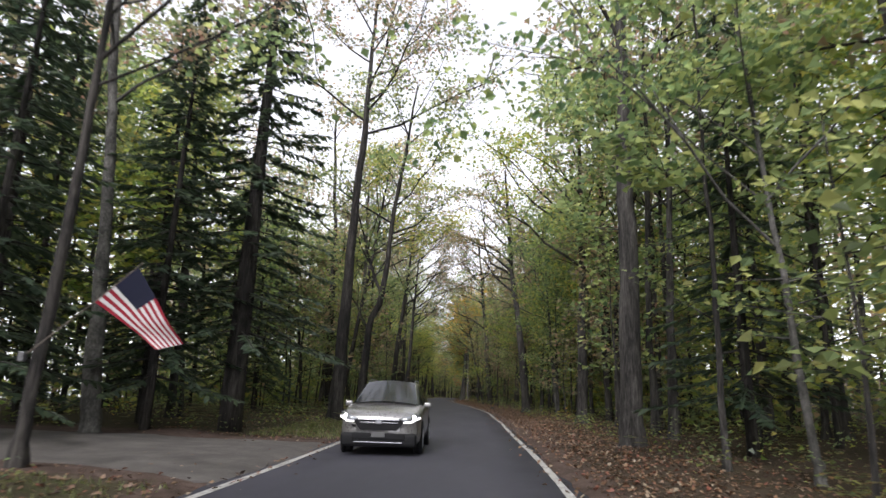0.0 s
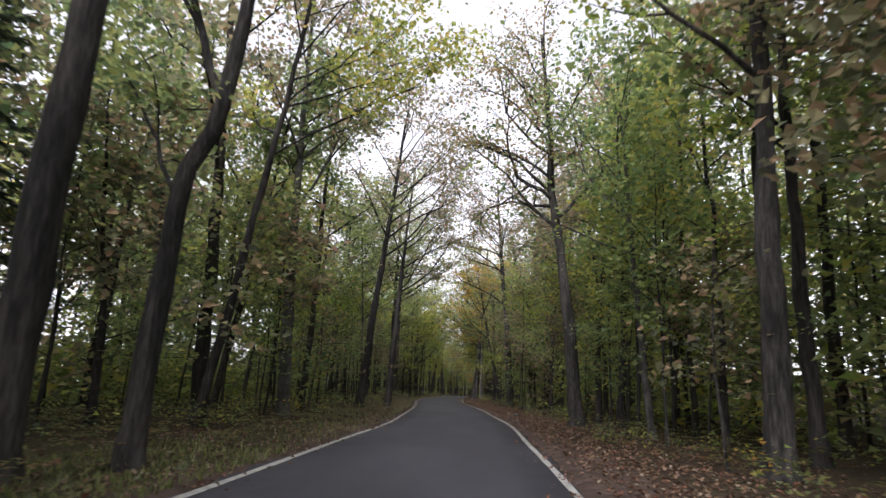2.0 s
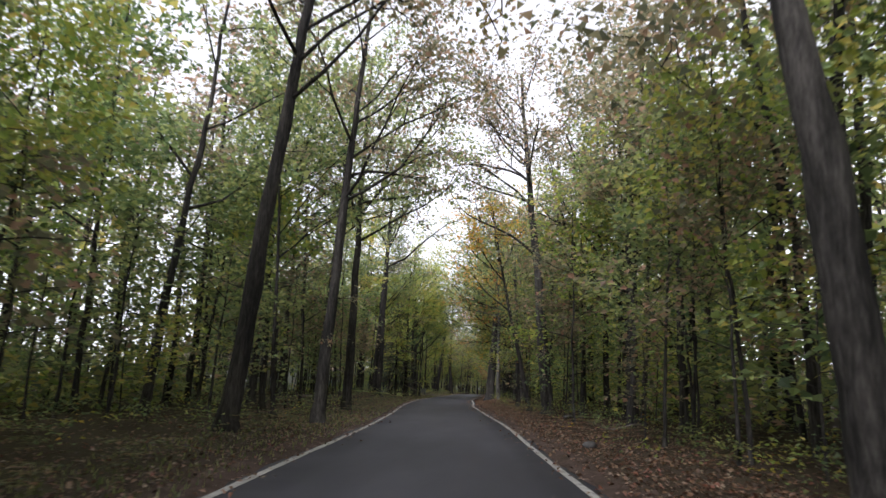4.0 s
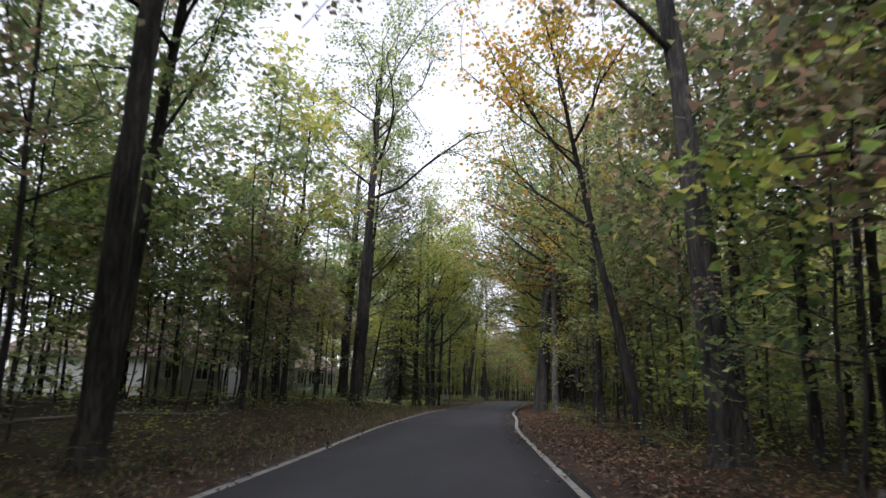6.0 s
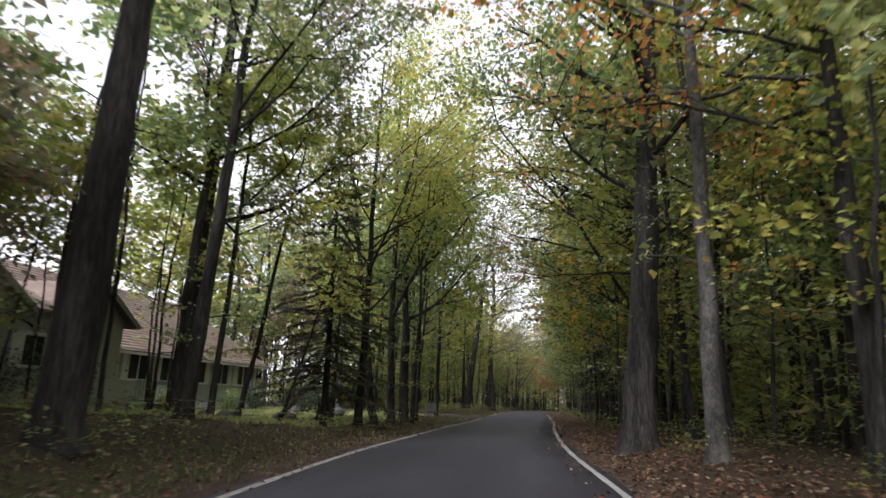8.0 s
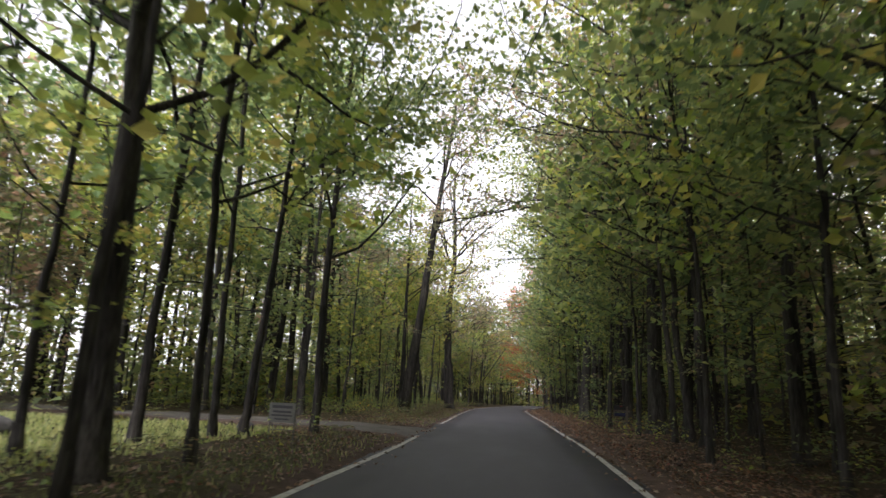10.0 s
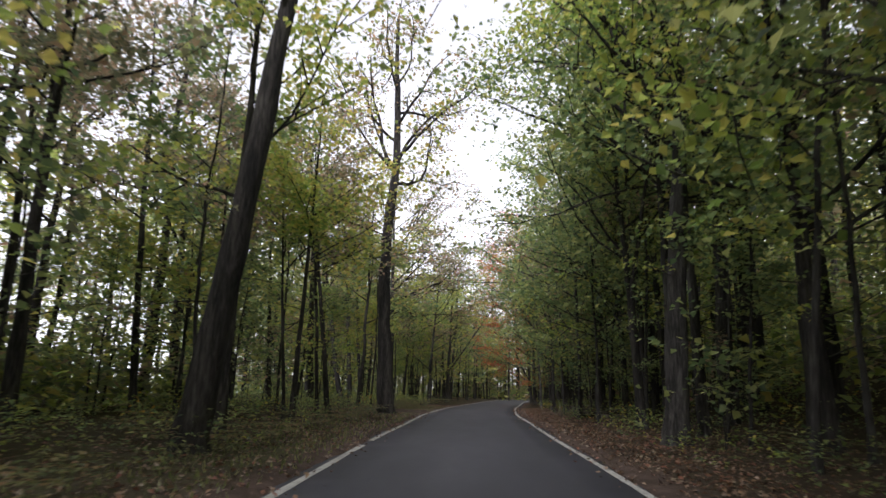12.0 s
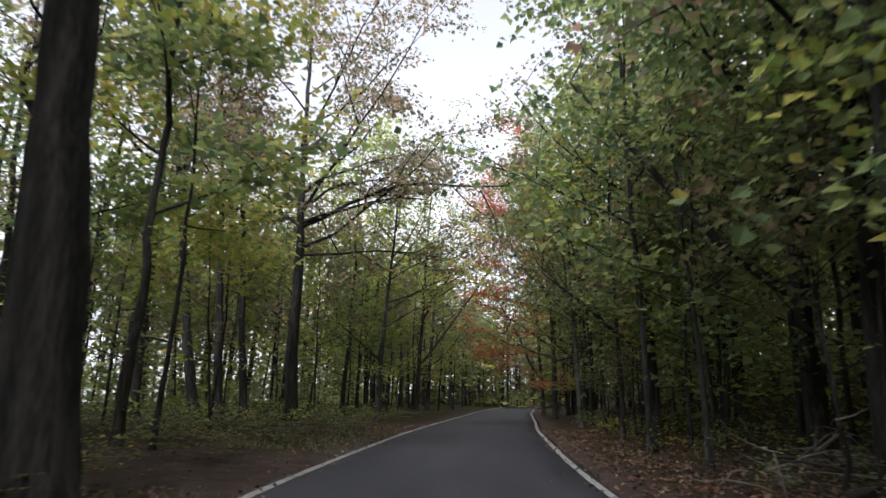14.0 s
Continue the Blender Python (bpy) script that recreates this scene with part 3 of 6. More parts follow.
STRETCH_CURVE = [
    ("d", "o", -8.2, 62.0, 0.6, 0.1, 20, 11, 5.0, 4), ("g", "o", -7.36, 67.8, 0.5, 0.064, 18, 8, 4.5, 3), ("d", "g", -12.0, 74.4, 0.34, -0.04, 18, 9, 4.0, 3), ("d", "g", -9.4, 68.8, 0.2, -0.06, 13, 6, 2.6, 3),
    ("g", "g", -9.0, 78.5, 0.54, 0.005, 20, 11, 4.0, 1), ("d", "o", 5.86, 79.7, 0.8, 0.03, 20, 7, 5.0, 5), ("g", "g", 3.9, 91.0, 0.48, 0.026, 18, 7, 4.0, 4),
    ("g", "g", 3.3, 104.4, 0.36, 0.037, 14, 6, 3.0, 3), ("d", "y", 1.0, 90.3, 0.36, -0.2, 15, 9, 2.5, 2)]
STRETCH_BANK = [
    ("g", "g", 0.42, 98.7, 0.36, -0.042, 15, 7, 3.0, 3), ("d", "o", 6.2, 98.5, 0.6, 0.0, 22, 9, 5.0, 4), ("d", "g", -16.0, 88.0, 0.4, 0.0, 18, 8, 4.0, 3),
    ("d", "o", -21.8, 97.1, 0.5, -0.023, 18, 8, 4.0, 2), ("d", "g", -12.68, 105.0, 0.8, 0.024, 22, 12, 6.0, 3), ("d", "o", -16.86, 115.2, 0.6, 0.015, 20, 6.5, 4.4, 4),
    ("d", "g", -14.57, 111.9, 0.46, 0.048, 19, 7, 4.4, 3), ("d", "g", -16.1, 113.9, 0.4, 0.0, 18, 7, 4.0, 3)]
STRETCH_YARD = [
    ("d", "l", -15.5, 115.0, 0.24, 0.02, 13, 6, 2.4, 2), ("d", "l", -15.3, 116.5, 0.22, 0.15, 10, 5, 1.6, 1), ("d", "l", -14.0, 117.0, 0.13, 0.28, 7, 4, 0.9, 1),
    ("g", "g", -2.3, 114.7, 0.95, 0.05, 22, 8, 5.0, 6), ("p", "g", -1.34, 110.0, 0.44, -0.02, 19, 8, 4.0, 4), ("g", "r", 0.98, 108.2, 0.46, -0.042, 18, 6.5, 4.5, 3),
    ("g", "y", 3.0, 108.0, 0.6, -0.03, 19, 7, 5.0, 4), ("d", "l", -12.75, 122.3, 0.38, 0.0, 17, 4.5, 4.4, 3), ("g", "g", 1.6, 131.0, 0.4, -0.03, 18, 4.5, 5.0, 5), ("g", "l", 0.6, 138.5, 0.45, -0.03, 19, 4.5, 5.5, 5), ("d", "o", -0.2, 143.5, 0.42, -0.03, 18, 4.5, 5.5, 5)]
STRETCH_DRIVE = [
    ("g", "g", -12.73, 124.7, 0.38, -0.15, 17, 4.5, 4.6, 4), ("g", "l", -12.4, 126.7, 0.4, -0.036, 19, 4.5, 4.8, 4), ("g", "l", -12.5, 130.0, 0.5, -0.035, 20, 5, 5.0, 4), ("d", "g", -12.6, 141.0, 0.3, 0.03, 17, 5, 4.5, 3), ("d", "g", -14.6, 134.6, 0.26, 0.05, 16, 5, 4.0, 3),
    ("d", "g", -13.6, 138.0, 0.25, 0.07, 13, 5, 3.5, 3), ("g", "g", -16.0, 150.0, 0.3, 0.0, 15, 6, 4.0, 3), ("d", "o", -12.9, 160.2, 0.7, 0.108, 21, 11, 5.0, 2),
    ("g", "g", -0.3, 150.0, 0.8, -0.02, 19, 5, 5.5, 8), ("d", "g", 0.0, 126.6, 0.5, -0.03, 20, 6.5, 5.5, 4), ("d", "r", -0.72, 123.3, 0.55, -0.02, 20, 8, 6.0, 4), ("g", "y", -1.7, 124.8, 0.15, -0.03, 8, 4.2, 1.9, 0)]
STRETCH_LAST_LEFT = [
    ("d", "u", -12.14, 181.4, 0.9, -0.03, 23, 12, 6.0, 0), ("d", "o", -18.5, 162.4, 0.42, -0.011, 16, 7, 3.5, 3), ("d", "o", -24.7, 167.0, 0.4, -0.03, 17, 8, 4.0, 2),
    ("d", "l", -13.65, 163.4, 0.36, 0.0, 15, 6, 3.5, 2), ("d", "o", -23.3, 180.4, 0.55, -0.045, 18, 8, 4.0, 2), ("d", "o", -18.8, 174.3, 0.24, -0.02, 14, 6, 3.0, 3),
    ("d", "l", -13.65, 169.7, 0.22, 0.03, 12, 5, 3.0, 3), ("d", "l", -14.1, 170.3, 0.15, -0.08, 10, 5, 2.0, 2), ("d", "o", -13.9, 176.2, 0.26, -0.14, 14, 7, 3.5, 2), ("d", "o", -14.5, 176.6, 0.2, -0.08, 14, 7, 3.0, 2), ("d", "o", -20.3, 181.1, 0.34, -0.08, 16, 7, 3.5, 2), ("d", "o", -19.7, 185.4, 0.32, -0.07, 16, 8, 3.5, 2), ("d", "o", -19.5, 169.9, 0.32, -0.07, 16, 7, 3.5, 2), ("d", "o", -24.8, 169.8, 0.42, -0.03, 17, 8, 4.0, 2)]
STRETCH_END_LEFT = [
    ("d", "u", -21.7, 201.5, 0.62, -0.028, 20, 9, 5.0, 2), ("d", "o", -14.6, 201.0, 0.58, -0.019, 18, 7.0, 8.0, 0), ("d", "o", -18.8, 201.3, 0.5, -0.17, 17, 7, 4.0, 2),
    ("d", "u", -18.2, 202.3, 0.44, -0.1, 18, 9, 4.5, 2), ("d", "u", -17.5, 203.6, 0.4, -0.11, 18, 10, 4.0, 2), ("d", "o", -18.1, 188.9, 0.5, -0.044, 16, 8, 3.5, 2), ("g", "l", -11.8, 207.0, 0.3, 0.05, 13, 3, 4.0, 5), ("d", "o", -27.3, 174.7, 0.5, 0.03, 18, 8, 4.5, 2)]
STRETCH_END_RIGHT = [
    ("d", "g", -0.96, 172.4, 0.42, -0.069, 14, 4, 4.5, 7), ("d", "g", 4.3, 175.0, 0.8, 0.0, 20, 6, 5.0, 6), ("g", "g", 4.0, 188.0, 0.7, -0.05, 21, 5, 5.5, 8),
    ("g", "g", -0.2, 171.0, 0.5, -0.016, 19, 8, 5.0, 3), ("g", "l", -1.5, 166.3, 0.72, 0.05, 20, 8, 5.0, 3), ("g", "o", 1.5, 170.3, 0.68, 0.0, 20, 8, 5.0, 4),
    ("g", "g", 0.6, 188.8, 0.5, -0.024, 17, 2.5, 5.5, 9), ("p", "g", -1.46, 207.6, 0.26, -0.05, 12, 2.6, 4.5, 8), ("g", "r", 0.8, 219.0, 0.4, -0.05, 19, 3, 5.5, 8)]
STRETCH_DARK_RIGHT = [
    ("g", "g", -0.4, 156.0, 0.4, -0.03, 17, 3.5, 5.0, 6), ("d", "l", 0.6, 162.1, 0.42, -0.06, 20, 5, 5.5, 5), ("d", "g", 1.0, 163.5, 0.45, 0.0, 19, 4, 5.5, 5), ("d", "g", 3.4, 167.0, 0.5, -0.03, 20, 5, 5.5, 4),
    ("d", "o", 3.2, 181.0, 0.5, -0.04, 20, 4, 6.0, 5), ("g", "g", 1.2, 176.5, 0.4, -0.06, 18, 4, 5.5, 5), ("d", "g", 5.0, 194.0, 0.5, -0.05, 21, 5, 6.0, 4), ("d", "o", 5.6, 158.0, 0.5, 0.0, 20, 5, 5.5, 4), ("g", "o", 2.6, 147.0, 0.5, -0.03, 19, 4, 5.5, 5)]
STRETCH_END_WALL = [
    ("g", "g", 2.6, 217.0, 0.4, -0.05, 20, 3.0, 6.0, 6), ("d", "g", 2.4, 225.5, 0.4, -0.04, 20, 3.0, 6.0, 6), ("d", "g", 1.8, 134.5, 0.4, -0.04, 18, 4.0, 5.5, 6), ("g", "l", -0.6, 126.2, 0.35, -0.05, 17, 4.0, 5.5, 6),
    ("g", "g", 0.2, 177.6, 0.34, -0.06, 17, 3.2, 5.5, 9), ("d", "g", 1.9, 184.5, 0.4, -0.05, 19, 4, 5.5, 6), ("g", "o", -0.2, 236.0, 0.4, -0.05, 18, 3.0, 6.0, 6),
    ("g", "o", -0.4, 198.0, 0.5, -0.02, 19, 3.0, 6.0, 8), ("g", "g", 0.3, 180.5, 0.3, -0.05, 15, 2.6, 5.0, 8), ("g", "r", -0.2, 211.0, 0.35, -0.03, 17, 2.5, 5.5, 6), ("g", "q", -0.9, 222.0, 0.4, -0.03, 21, 3.0, 5.5, 8),
    ("g", "g", 3.5, 200.0, 0.5, -0.04, 21, 4.0, 6.0, 6), ("g", "l", -10.8, 218.0, 0.35, 0.04, 17, 3.0, 5.5, 6), ("g", "o", -11.0, 232.0, 0.4, 0.04, 18, 3.0, 6.0, 6)]
NAMED = []


def arch_of(x, y, height):
    """How many limbs reach out over the road."""
    d = abs(x - float(road_x(y)))
    if d > 8.5 or height < 12:
        return 0
    if 103 < y < 172:
        return (3 if y < 122 else 6) if x > road_x(y) else 1 if y < 126 else 2
    if y > 200:
        return 3
    return 1 if y < 24 or y > 157 else 2 if 72 < y < 98 else 3


# limbs that stand out: height, direction, rise, length, thickness against the trunk, crookedness
BIG_LIMBS = {
    (-0.9, 222.0): ((4.5, 180, 0.1, 5.0, 0.35, 0.15), (6.0, 172, 0.2, 5.5, 0.35, 0.15), (14.0, 176, 0.8, 5.5, 0.5, 0.15), (15.5, 190, 1.1, 5.0, 0.5, 0.15), (8.0, 190, 0.3, 5.5, 0.4, 0.15), (9.5, 178, 0.5, 6.0, 0.45, 0.15), (11.0, 168, 0.6, 6.0, 0.45, 0.15), (12.5, 185, 0.7, 5.5, 0.5, 0.15)),
    (0.98, 108.2): ((6.4, 182, 0.25, 5.5, 0.4, 0.15), (8.2, 168, 0.4, 6.0, 0.4, 0.15), (10.4, 190, 0.5, 6.0, 0.4, 0.15)),
    (-2.3, 114.7): ((7.6, 165, 0.3, 5.5, 0.25, 0.16), (10.0, 185, 0.4, 6.0, 0.3, 0.16), (12.6, 172, 0.5, 6.0, 0.35, 0.16)),
    (0.0, 126.6): ((5.5, 180, 0.15, 7.5, 0.35, 0.16), (7.5, 172, 0.35, 8.5, 0.4, 0.16), (10.0, 186, 0.5, 8.5, 0.45, 0.16)),
    (-0.2, 143.5): ((7.0, 180, 0.3, 8.5, 0.4, 0.16), (9.5, 172, 0.45, 8.5, 0.45, 0.16), (12.0, 186, 0.6, 8.0, 0.5, 0.16)),
    (1.6, 131.0): ((6.0, 180, 0.3, 9.5, 0.4, 0.16), (8.5, 170, 0.5, 9.5, 0.45, 0.16), (11.5, 186, 0.7, 9.0, 0.45, 0.16)),
    (0.6, 138.5): ((7.0, 184, 0.4, 9.0, 0.4, 0.16), (10.0, 172, 0.6, 9.0, 0.45, 0.16)),
    (1.87, 84.2): ((14.5, 182, 0.35, 5.5, 0.5, 0.28), (15.5, 165, 0.8, 5.5, 0.5, 0.28), (15.0, 20, 0.8, 5.0, 0.5, 0.28)),
    (-0.3, 150.0): ((9.0, 180, 0.35, 7.5, 0.3, 0.16), (11.5, 170, 0.4, 7.5, 0.35, 0.16), (14.0, 188, 0.5, 7.0, 0.4, 0.16)),
    (-0.4, 156.0): ((8.0, 182, 0.3, 7.0, 0.4, 0.16), (11.0, 172, 0.45, 7.5, 0.45, 0.16), (13.5, 186, 0.6, 7.0, 0.5, 0.16)),
    (-1.5, 166.3): ((10.0, 178, 0.3, 6.5, 0.3, 0.16), (13.0, 170, 0.4, 6.5, 0.35, 0.16), (15.5, 188, 0.6, 6.0, 0.4, 0.16)),
    (-1.7, 124.8): ((3.9, 182, 0.2, 3.2, 0.5, 0.15), (4.8, 168, 0.25, 2.8, 0.5, 0.15)),
    (-0.2, 171.0): ((9.0, 180, 0.3, 6.5, 0.35, 0.16), (12.0, 172, 0.4, 6.5, 0.4, 0.16), (14.5, 186, 0.5, 6.5, 0.45, 0.16)),
    (-0.72, 123.3): ((8.7, 176, 0.0, 6.6, 0.55, 0.1), (6.6, 170, 0.15, 5.5, 0.3, 0.15)), (-14.6, 201.0): ((8.5, -4, 0.6, 9.5, 0.62, 0.17), (7.2, 5, 0.02, 7.0, 0.34, 0.14), (10.0, 150, 0.9, 6.5, 0.55, 0.2), (9.4, 40, 0.8, 7.0, 0.5, 0.2), (11.5, 185, 0.5, 6.0, 0.4, 0.2)),
    (-12.14, 181.4): ((9.6, 205, 0.15, 3.2, 0.14, 0.2), (11.2, 190, 0.25, 3.2, 0.14, 0.2), (13.2, 160, 1.6, 6.0, 0.5, 0.15), (13.5, 15, 2.2, 6.0, 0.5, 0.15)),
    (4.15, 54.0): ((11.4, 178, 0.8, 6.0, 0.6, 0.36), (12.6, 150, 0.9, 5.5, 0.5, 0.34), (10.4, -30, 0.9, 5.5, 0.5, 0.3)), (-9.0, 78.5): ((10.0, 185, 2.4, 7.0, 0.6, 0.1), (10.4, 0, 2.4, 7.0, 0.6, 0.1)),
    (5.86, 79.7): ((5.5, 165, 1.2, 9.5, 0.5, 0.13), (6.5, 200, 0.8, 7.0, 0.35, 0.2)), (-5.9, 32.0): ((6.3, 170, 1.6, 6.5, 0.6, 0.12), (4.4, 160, 1.5, 4.0, 0.3, 0.15)),
    (-12.75, 122.3): ((7.0, 170, 1.3, 7.0, 0.6, 0.14), (7.4, 10, 1.2, 7.0, 0.55, 0.14), (4.6, 175, 0.7, 4.5, 0.35, 0.15)), (-12.5, 130.0): ((7.5, 20, 1.4, 8.0, 0.6, 0.12),),
    (-12.68, 105.0): ((14.2, 175, 1.4, 5.5, 0.55, 0.15), (16.0, 10, 1.3, 4.5, 0.45, 0.15)), (-21.7, 201.5): ((9.0, 10, 0.8, 7.0, 0.5, 0.25), (8.0, 190, 0.9, 6.0, 0.5, 0.25)),
    (4.0, 188.0): ((14.5, 195, 0.15, 8.0, 0.4, 0.25),), (-14.6, 79.5): ((8.0, 150, 1.2, 7.0, 0.6, 0.2), (8.5, 10, 1.3, 7.0, 0.6, 0.2))}
# trunks without limbs over the road
CLEAN = ((-6.55, 30.1), (-12.14, 181.4), (-12.68, 105.0), (-12.9, 160.2), (4.85, 20.6), (-5.9, 32.0), (-10.5, 17.4))
# bends of the crooked trunks: height, offset
BENDS = {(-5.9, 32.0): ((0, 0.2), (2.4, -0.05), (5.0, -0.2), (5.8, 0.05), (7.5, 0.12), (11, -0.1)), (-12.14, 181.4): ((0, 0.08), (2.5, 0), (5, -0.13), (7, -0.1), (10, 0.05), (11.5, 0.25), (14, 0.5)),
         (4.15, 54.0): ((0, 0), (5, 0.1), (9, 0.0), (12, -0.15), (15, 0.1))}
seed = 11
for rows in (STRETCH_FLAG, STRETCH_OAK, STRETCH_CURVE, STRETCH_BANK, STRETCH_YARD, STRETCH_DRIVE, STRETCH_LAST_LEFT, STRETCH_END_LEFT, STRETCH_END_RIGHT, STRETCH_DARK_RIGHT, STRETCH_END_WALL):
    for bark, leaf, x, y, diam, lean, height, crown_at, limb_len, low in rows:
        seed += 7
        NAMED.append((x, y))
        toward = 0.5 if x < road_x(y) else -0.5
        big = diam > 0.55
        broadleaf(bark, leaf, x, y, diam, lean, height, crown_at, limb_len, seed, label_of(bark, leaf, diam, lean), per=32 if limb_len > 7.5 or leaf == "q" else 22 if 27 < y < 90 and diam > 0.32 else 9 if diam < 0.26 and limb_len < 2 else 30 if (x, y) == (-12.68, 105.0) else 24 if 98 < y < 150 and x < -9 else 20 if y > 198 and x > -3 else 16 if big else 14, size=0.24, spread=0.4, lite=leaf != "u",
                  special=BIG_LIMBS.get((x, y), ()), sides=12, limbs=10 if big else 3 if diam < 0.26 and limb_len < 2 else 8, reach=1.0 if 160 < y < 206 else 1.35, clumps=0.75 if leaf == "u" else 1.0, crook=0.24 if leaf == "u" else 0.17, low=low, toward=toward, bends=BENDS.get((x, y), ()), wander=0.45, arch=0 if (x, y) in CLEAN else arch_of(x, y, height), fork=1.0 if seed % 3 == 0 and not big and (x, y) not in BIG_LIMBS else 0.0)

SPRUCE = "dark green spruce with drooping lower branches"
for n, (x, y, h, dm, reach) in enumerate([(-7.73, 20.3, 18, 0.75, 3.4), (-11.5, 22.0, 16, 0.4, 3.0), (-13.5, 17.0, 17, 0.4, 3.0), (7.2, 17.5, 13, 0.3, 2.6), (-15.5, 127.0, 9, 0.2, 2.0), (-9.6, 18.6, 15, 0.3, 2.9), (-11.0, 13.4, 14, 0.28, 2.8), (-15.0, 20.6, 16, 0.3, 3.0), (-16.5, 14.0, 15, 0.3, 3.0), (-11.6, 33.6, 13, 0.28, 2.7), (-14.8, 37.4, 14, 0.3, 2.8)]):
    NAMED.append((x, y))
    conifer(x, y, h, dm, reach, 40 + n, NEEDLE, SPRUCE, 0.16 if n == 0 else 0.1)
NAMED.append((-13.45, 120.0))
conifer(-13.45, 120.0, 12, 0.28, 3.5, 61, NEEDLE_DRY, "thin spruce with sparse brownish needles beside the lawn", 0.12, 1.0)


# ---- woods between and behind ----
def open_ground(x, y, keep=1.6):
    d = x - float(road_x(y))
    if abs(d) < 4.9 or d < -34:
        return False
    if (-45 < x < -22 and 100 < y < 140) or (-23 < x < -9.5 and 112 < y < 140):
        return False
    if keep > 1.5 and -19 < x < -8 and 78 < y < 119:
        return False
    if d < 0 and (9 < y < 19.5 or 141.5 < y < 148.5) and d > -30:
        return False
    return all((x - a) ** 2 + (y - b) ** 2 > keep * keep for a, b in NAMED)


WOODS = random.Random(8)


def spots(count, y0, y1, left, right, apart, keep=1.6, share=0.52):
    """Places between the road's sides and the depth of the woods, no two closer than apart."""
    got, tries = [], 0
    dice = random.Random(int(y0 * 7 + y1 * 13 + left[0] * 101 + right[1] * 37 + share * 1000))
    while len(got) < count and tries < count * 60:
        tries += 1
        y = dice.uniform(y0, y1)
        if dice.random() < share:
            d = right[0] + (right[1] - right[0]) * dice.random() ** 1.6
        else:
            d = -left[0] - (left[1] - left[0]) * dice.random() ** 1.1
        x = float(road_x(y)) + d
        if open_ground(x, y, keep) and all((x - a) ** 2 + (y - b) ** 2 > apart * apart for a, b in got):
            got.append((x, y))
    return got


def plant(kinds, places, lo, hi):
    for n, (x, y) in enumerate(places):
        proto = kinds[n % len(kinds)]
        dice = random.Random(int(x * 100) * 7919 + int(y * 100))
        s = dice.uniform(lo, hi)
        ob = proto if proto not in PLANTED else copy_thing(proto, Matrix())
        PLANTED.add(proto)
        ob.matrix_basis = pose(x, y, float(ground_z(x, y)) - 0.04, dice.uniform(-3, 3), dice.uniform(-3, 3), dice.uniform(0, 360)) @ Matrix.Diagonal((s, s, s * dice.uniform(0.9, 1.15), 1))


PLANTED = set()
TALL = [broadleaf(b, l, 0, 0, dm, ln, h, c, ll, 300 + 9 * i, label_of(b, l, dm, ln), per=10, size=0.33, spread=0.56, group="woodland trees", limbs=7, low=lw, lite=True, sides=7, name="woodland_tree")
        for i, (b, l, dm, ln, h, c, ll, lw) in enumerate([
            ("d", "g", 0.4, 0.02, 18, 7, 4.6, 2), ("g", "o", 0.32, 0.04, 17, 7, 4.2, 2), ("d", "o", 0.5, 0.0, 20, 8, 5.0, 0), ("g", "l", 0.28, 0.03, 15, 5, 4.0, 3), ("g", "g", 0.36, -0.03, 17, 6, 4.6, 2), ("d", "g", 0.24, 0.06, 14, 5, 3.6, 3)])]
plant(TALL, spots(25, 14, 82, (5.8, 33), (8.0, 17), 3.0, 2.2, 1.0) + spots(14, 24, 80, (6.5, 26), (8, 17), 2.8, 2.0, 0.0) + spots(14, 112, 152, (5.8, 33), (7.0, 16), 3.0, 2.2, 1.0) + spots(60, -10, 148, (6.2, 33), (8.0, 32), 3.2, 2.4, 0.45) + spots(19, 146, 200, (6.5, 30), (8.0, 32), 2.8, 2.0, 0.0) + spots(18, 200, 262, (6.5, 33), (8.0, 32), 3.0, 2.2, 0.3) + spots(34, 146, 226, (7, 33), (7.0, 17), 2.6, 1.9, 1.0), 0.85, 1.2)
MAPLE = [broadleaf("g", l, 0, 0, dm, ln, h, c, ll, 400 + 9 * i, f"leafy understory maple with low spreading branches and {LEAF_WORDS[l]}", per=7, size=0.3, spread=0.38, group="understory maples", limbs=9, lite=True, sides=6, name="maple_tree")
         for i, (l, dm, ln, h, c, ll) in enumerate([("g", 0.13, 0.03, 9, 1.9, 2.9), ("g", 0.16, 0.0, 11, 2.3, 3.2), ("o", 0.11, 0.06, 8, 1.6, 2.6), ("l", 0.14, -0.03, 10, 2.0, 3.0)])]
plant([MAPLE[i] for i in (0, 1, 2, 0, 1, 3)], [(-0.9, 178.6), (0.4, 181.8), (-0.6, 185.6), (1.2, 188.6), (-0.2, 192.8), (1.0, 196.6), (0.2, 200.6), (1.6, 206.6), (1.2, 213.5), (2.4, 184.0), (3.0, 193.0), (2.2, 176.2), (-11.4, 29.5), (-12.6, 34.5), (-10.9, 38.8), (-13.8, 41.0), (-12.2, 49.0), (-10.6, 53.0), (-13.0, 57.0), (-19.8, 105.6), (-21.9, 111.5), (-18.6, 94.0), (-16.4, 98.5), (-20.5, 99.5), (-17.6, 103.5), (-22.5, 93.0)] + spots(58, -4, 222, (9, 30), (8.2, 20), 2.6, 1.6, 0.68), 0.8, 1.25)
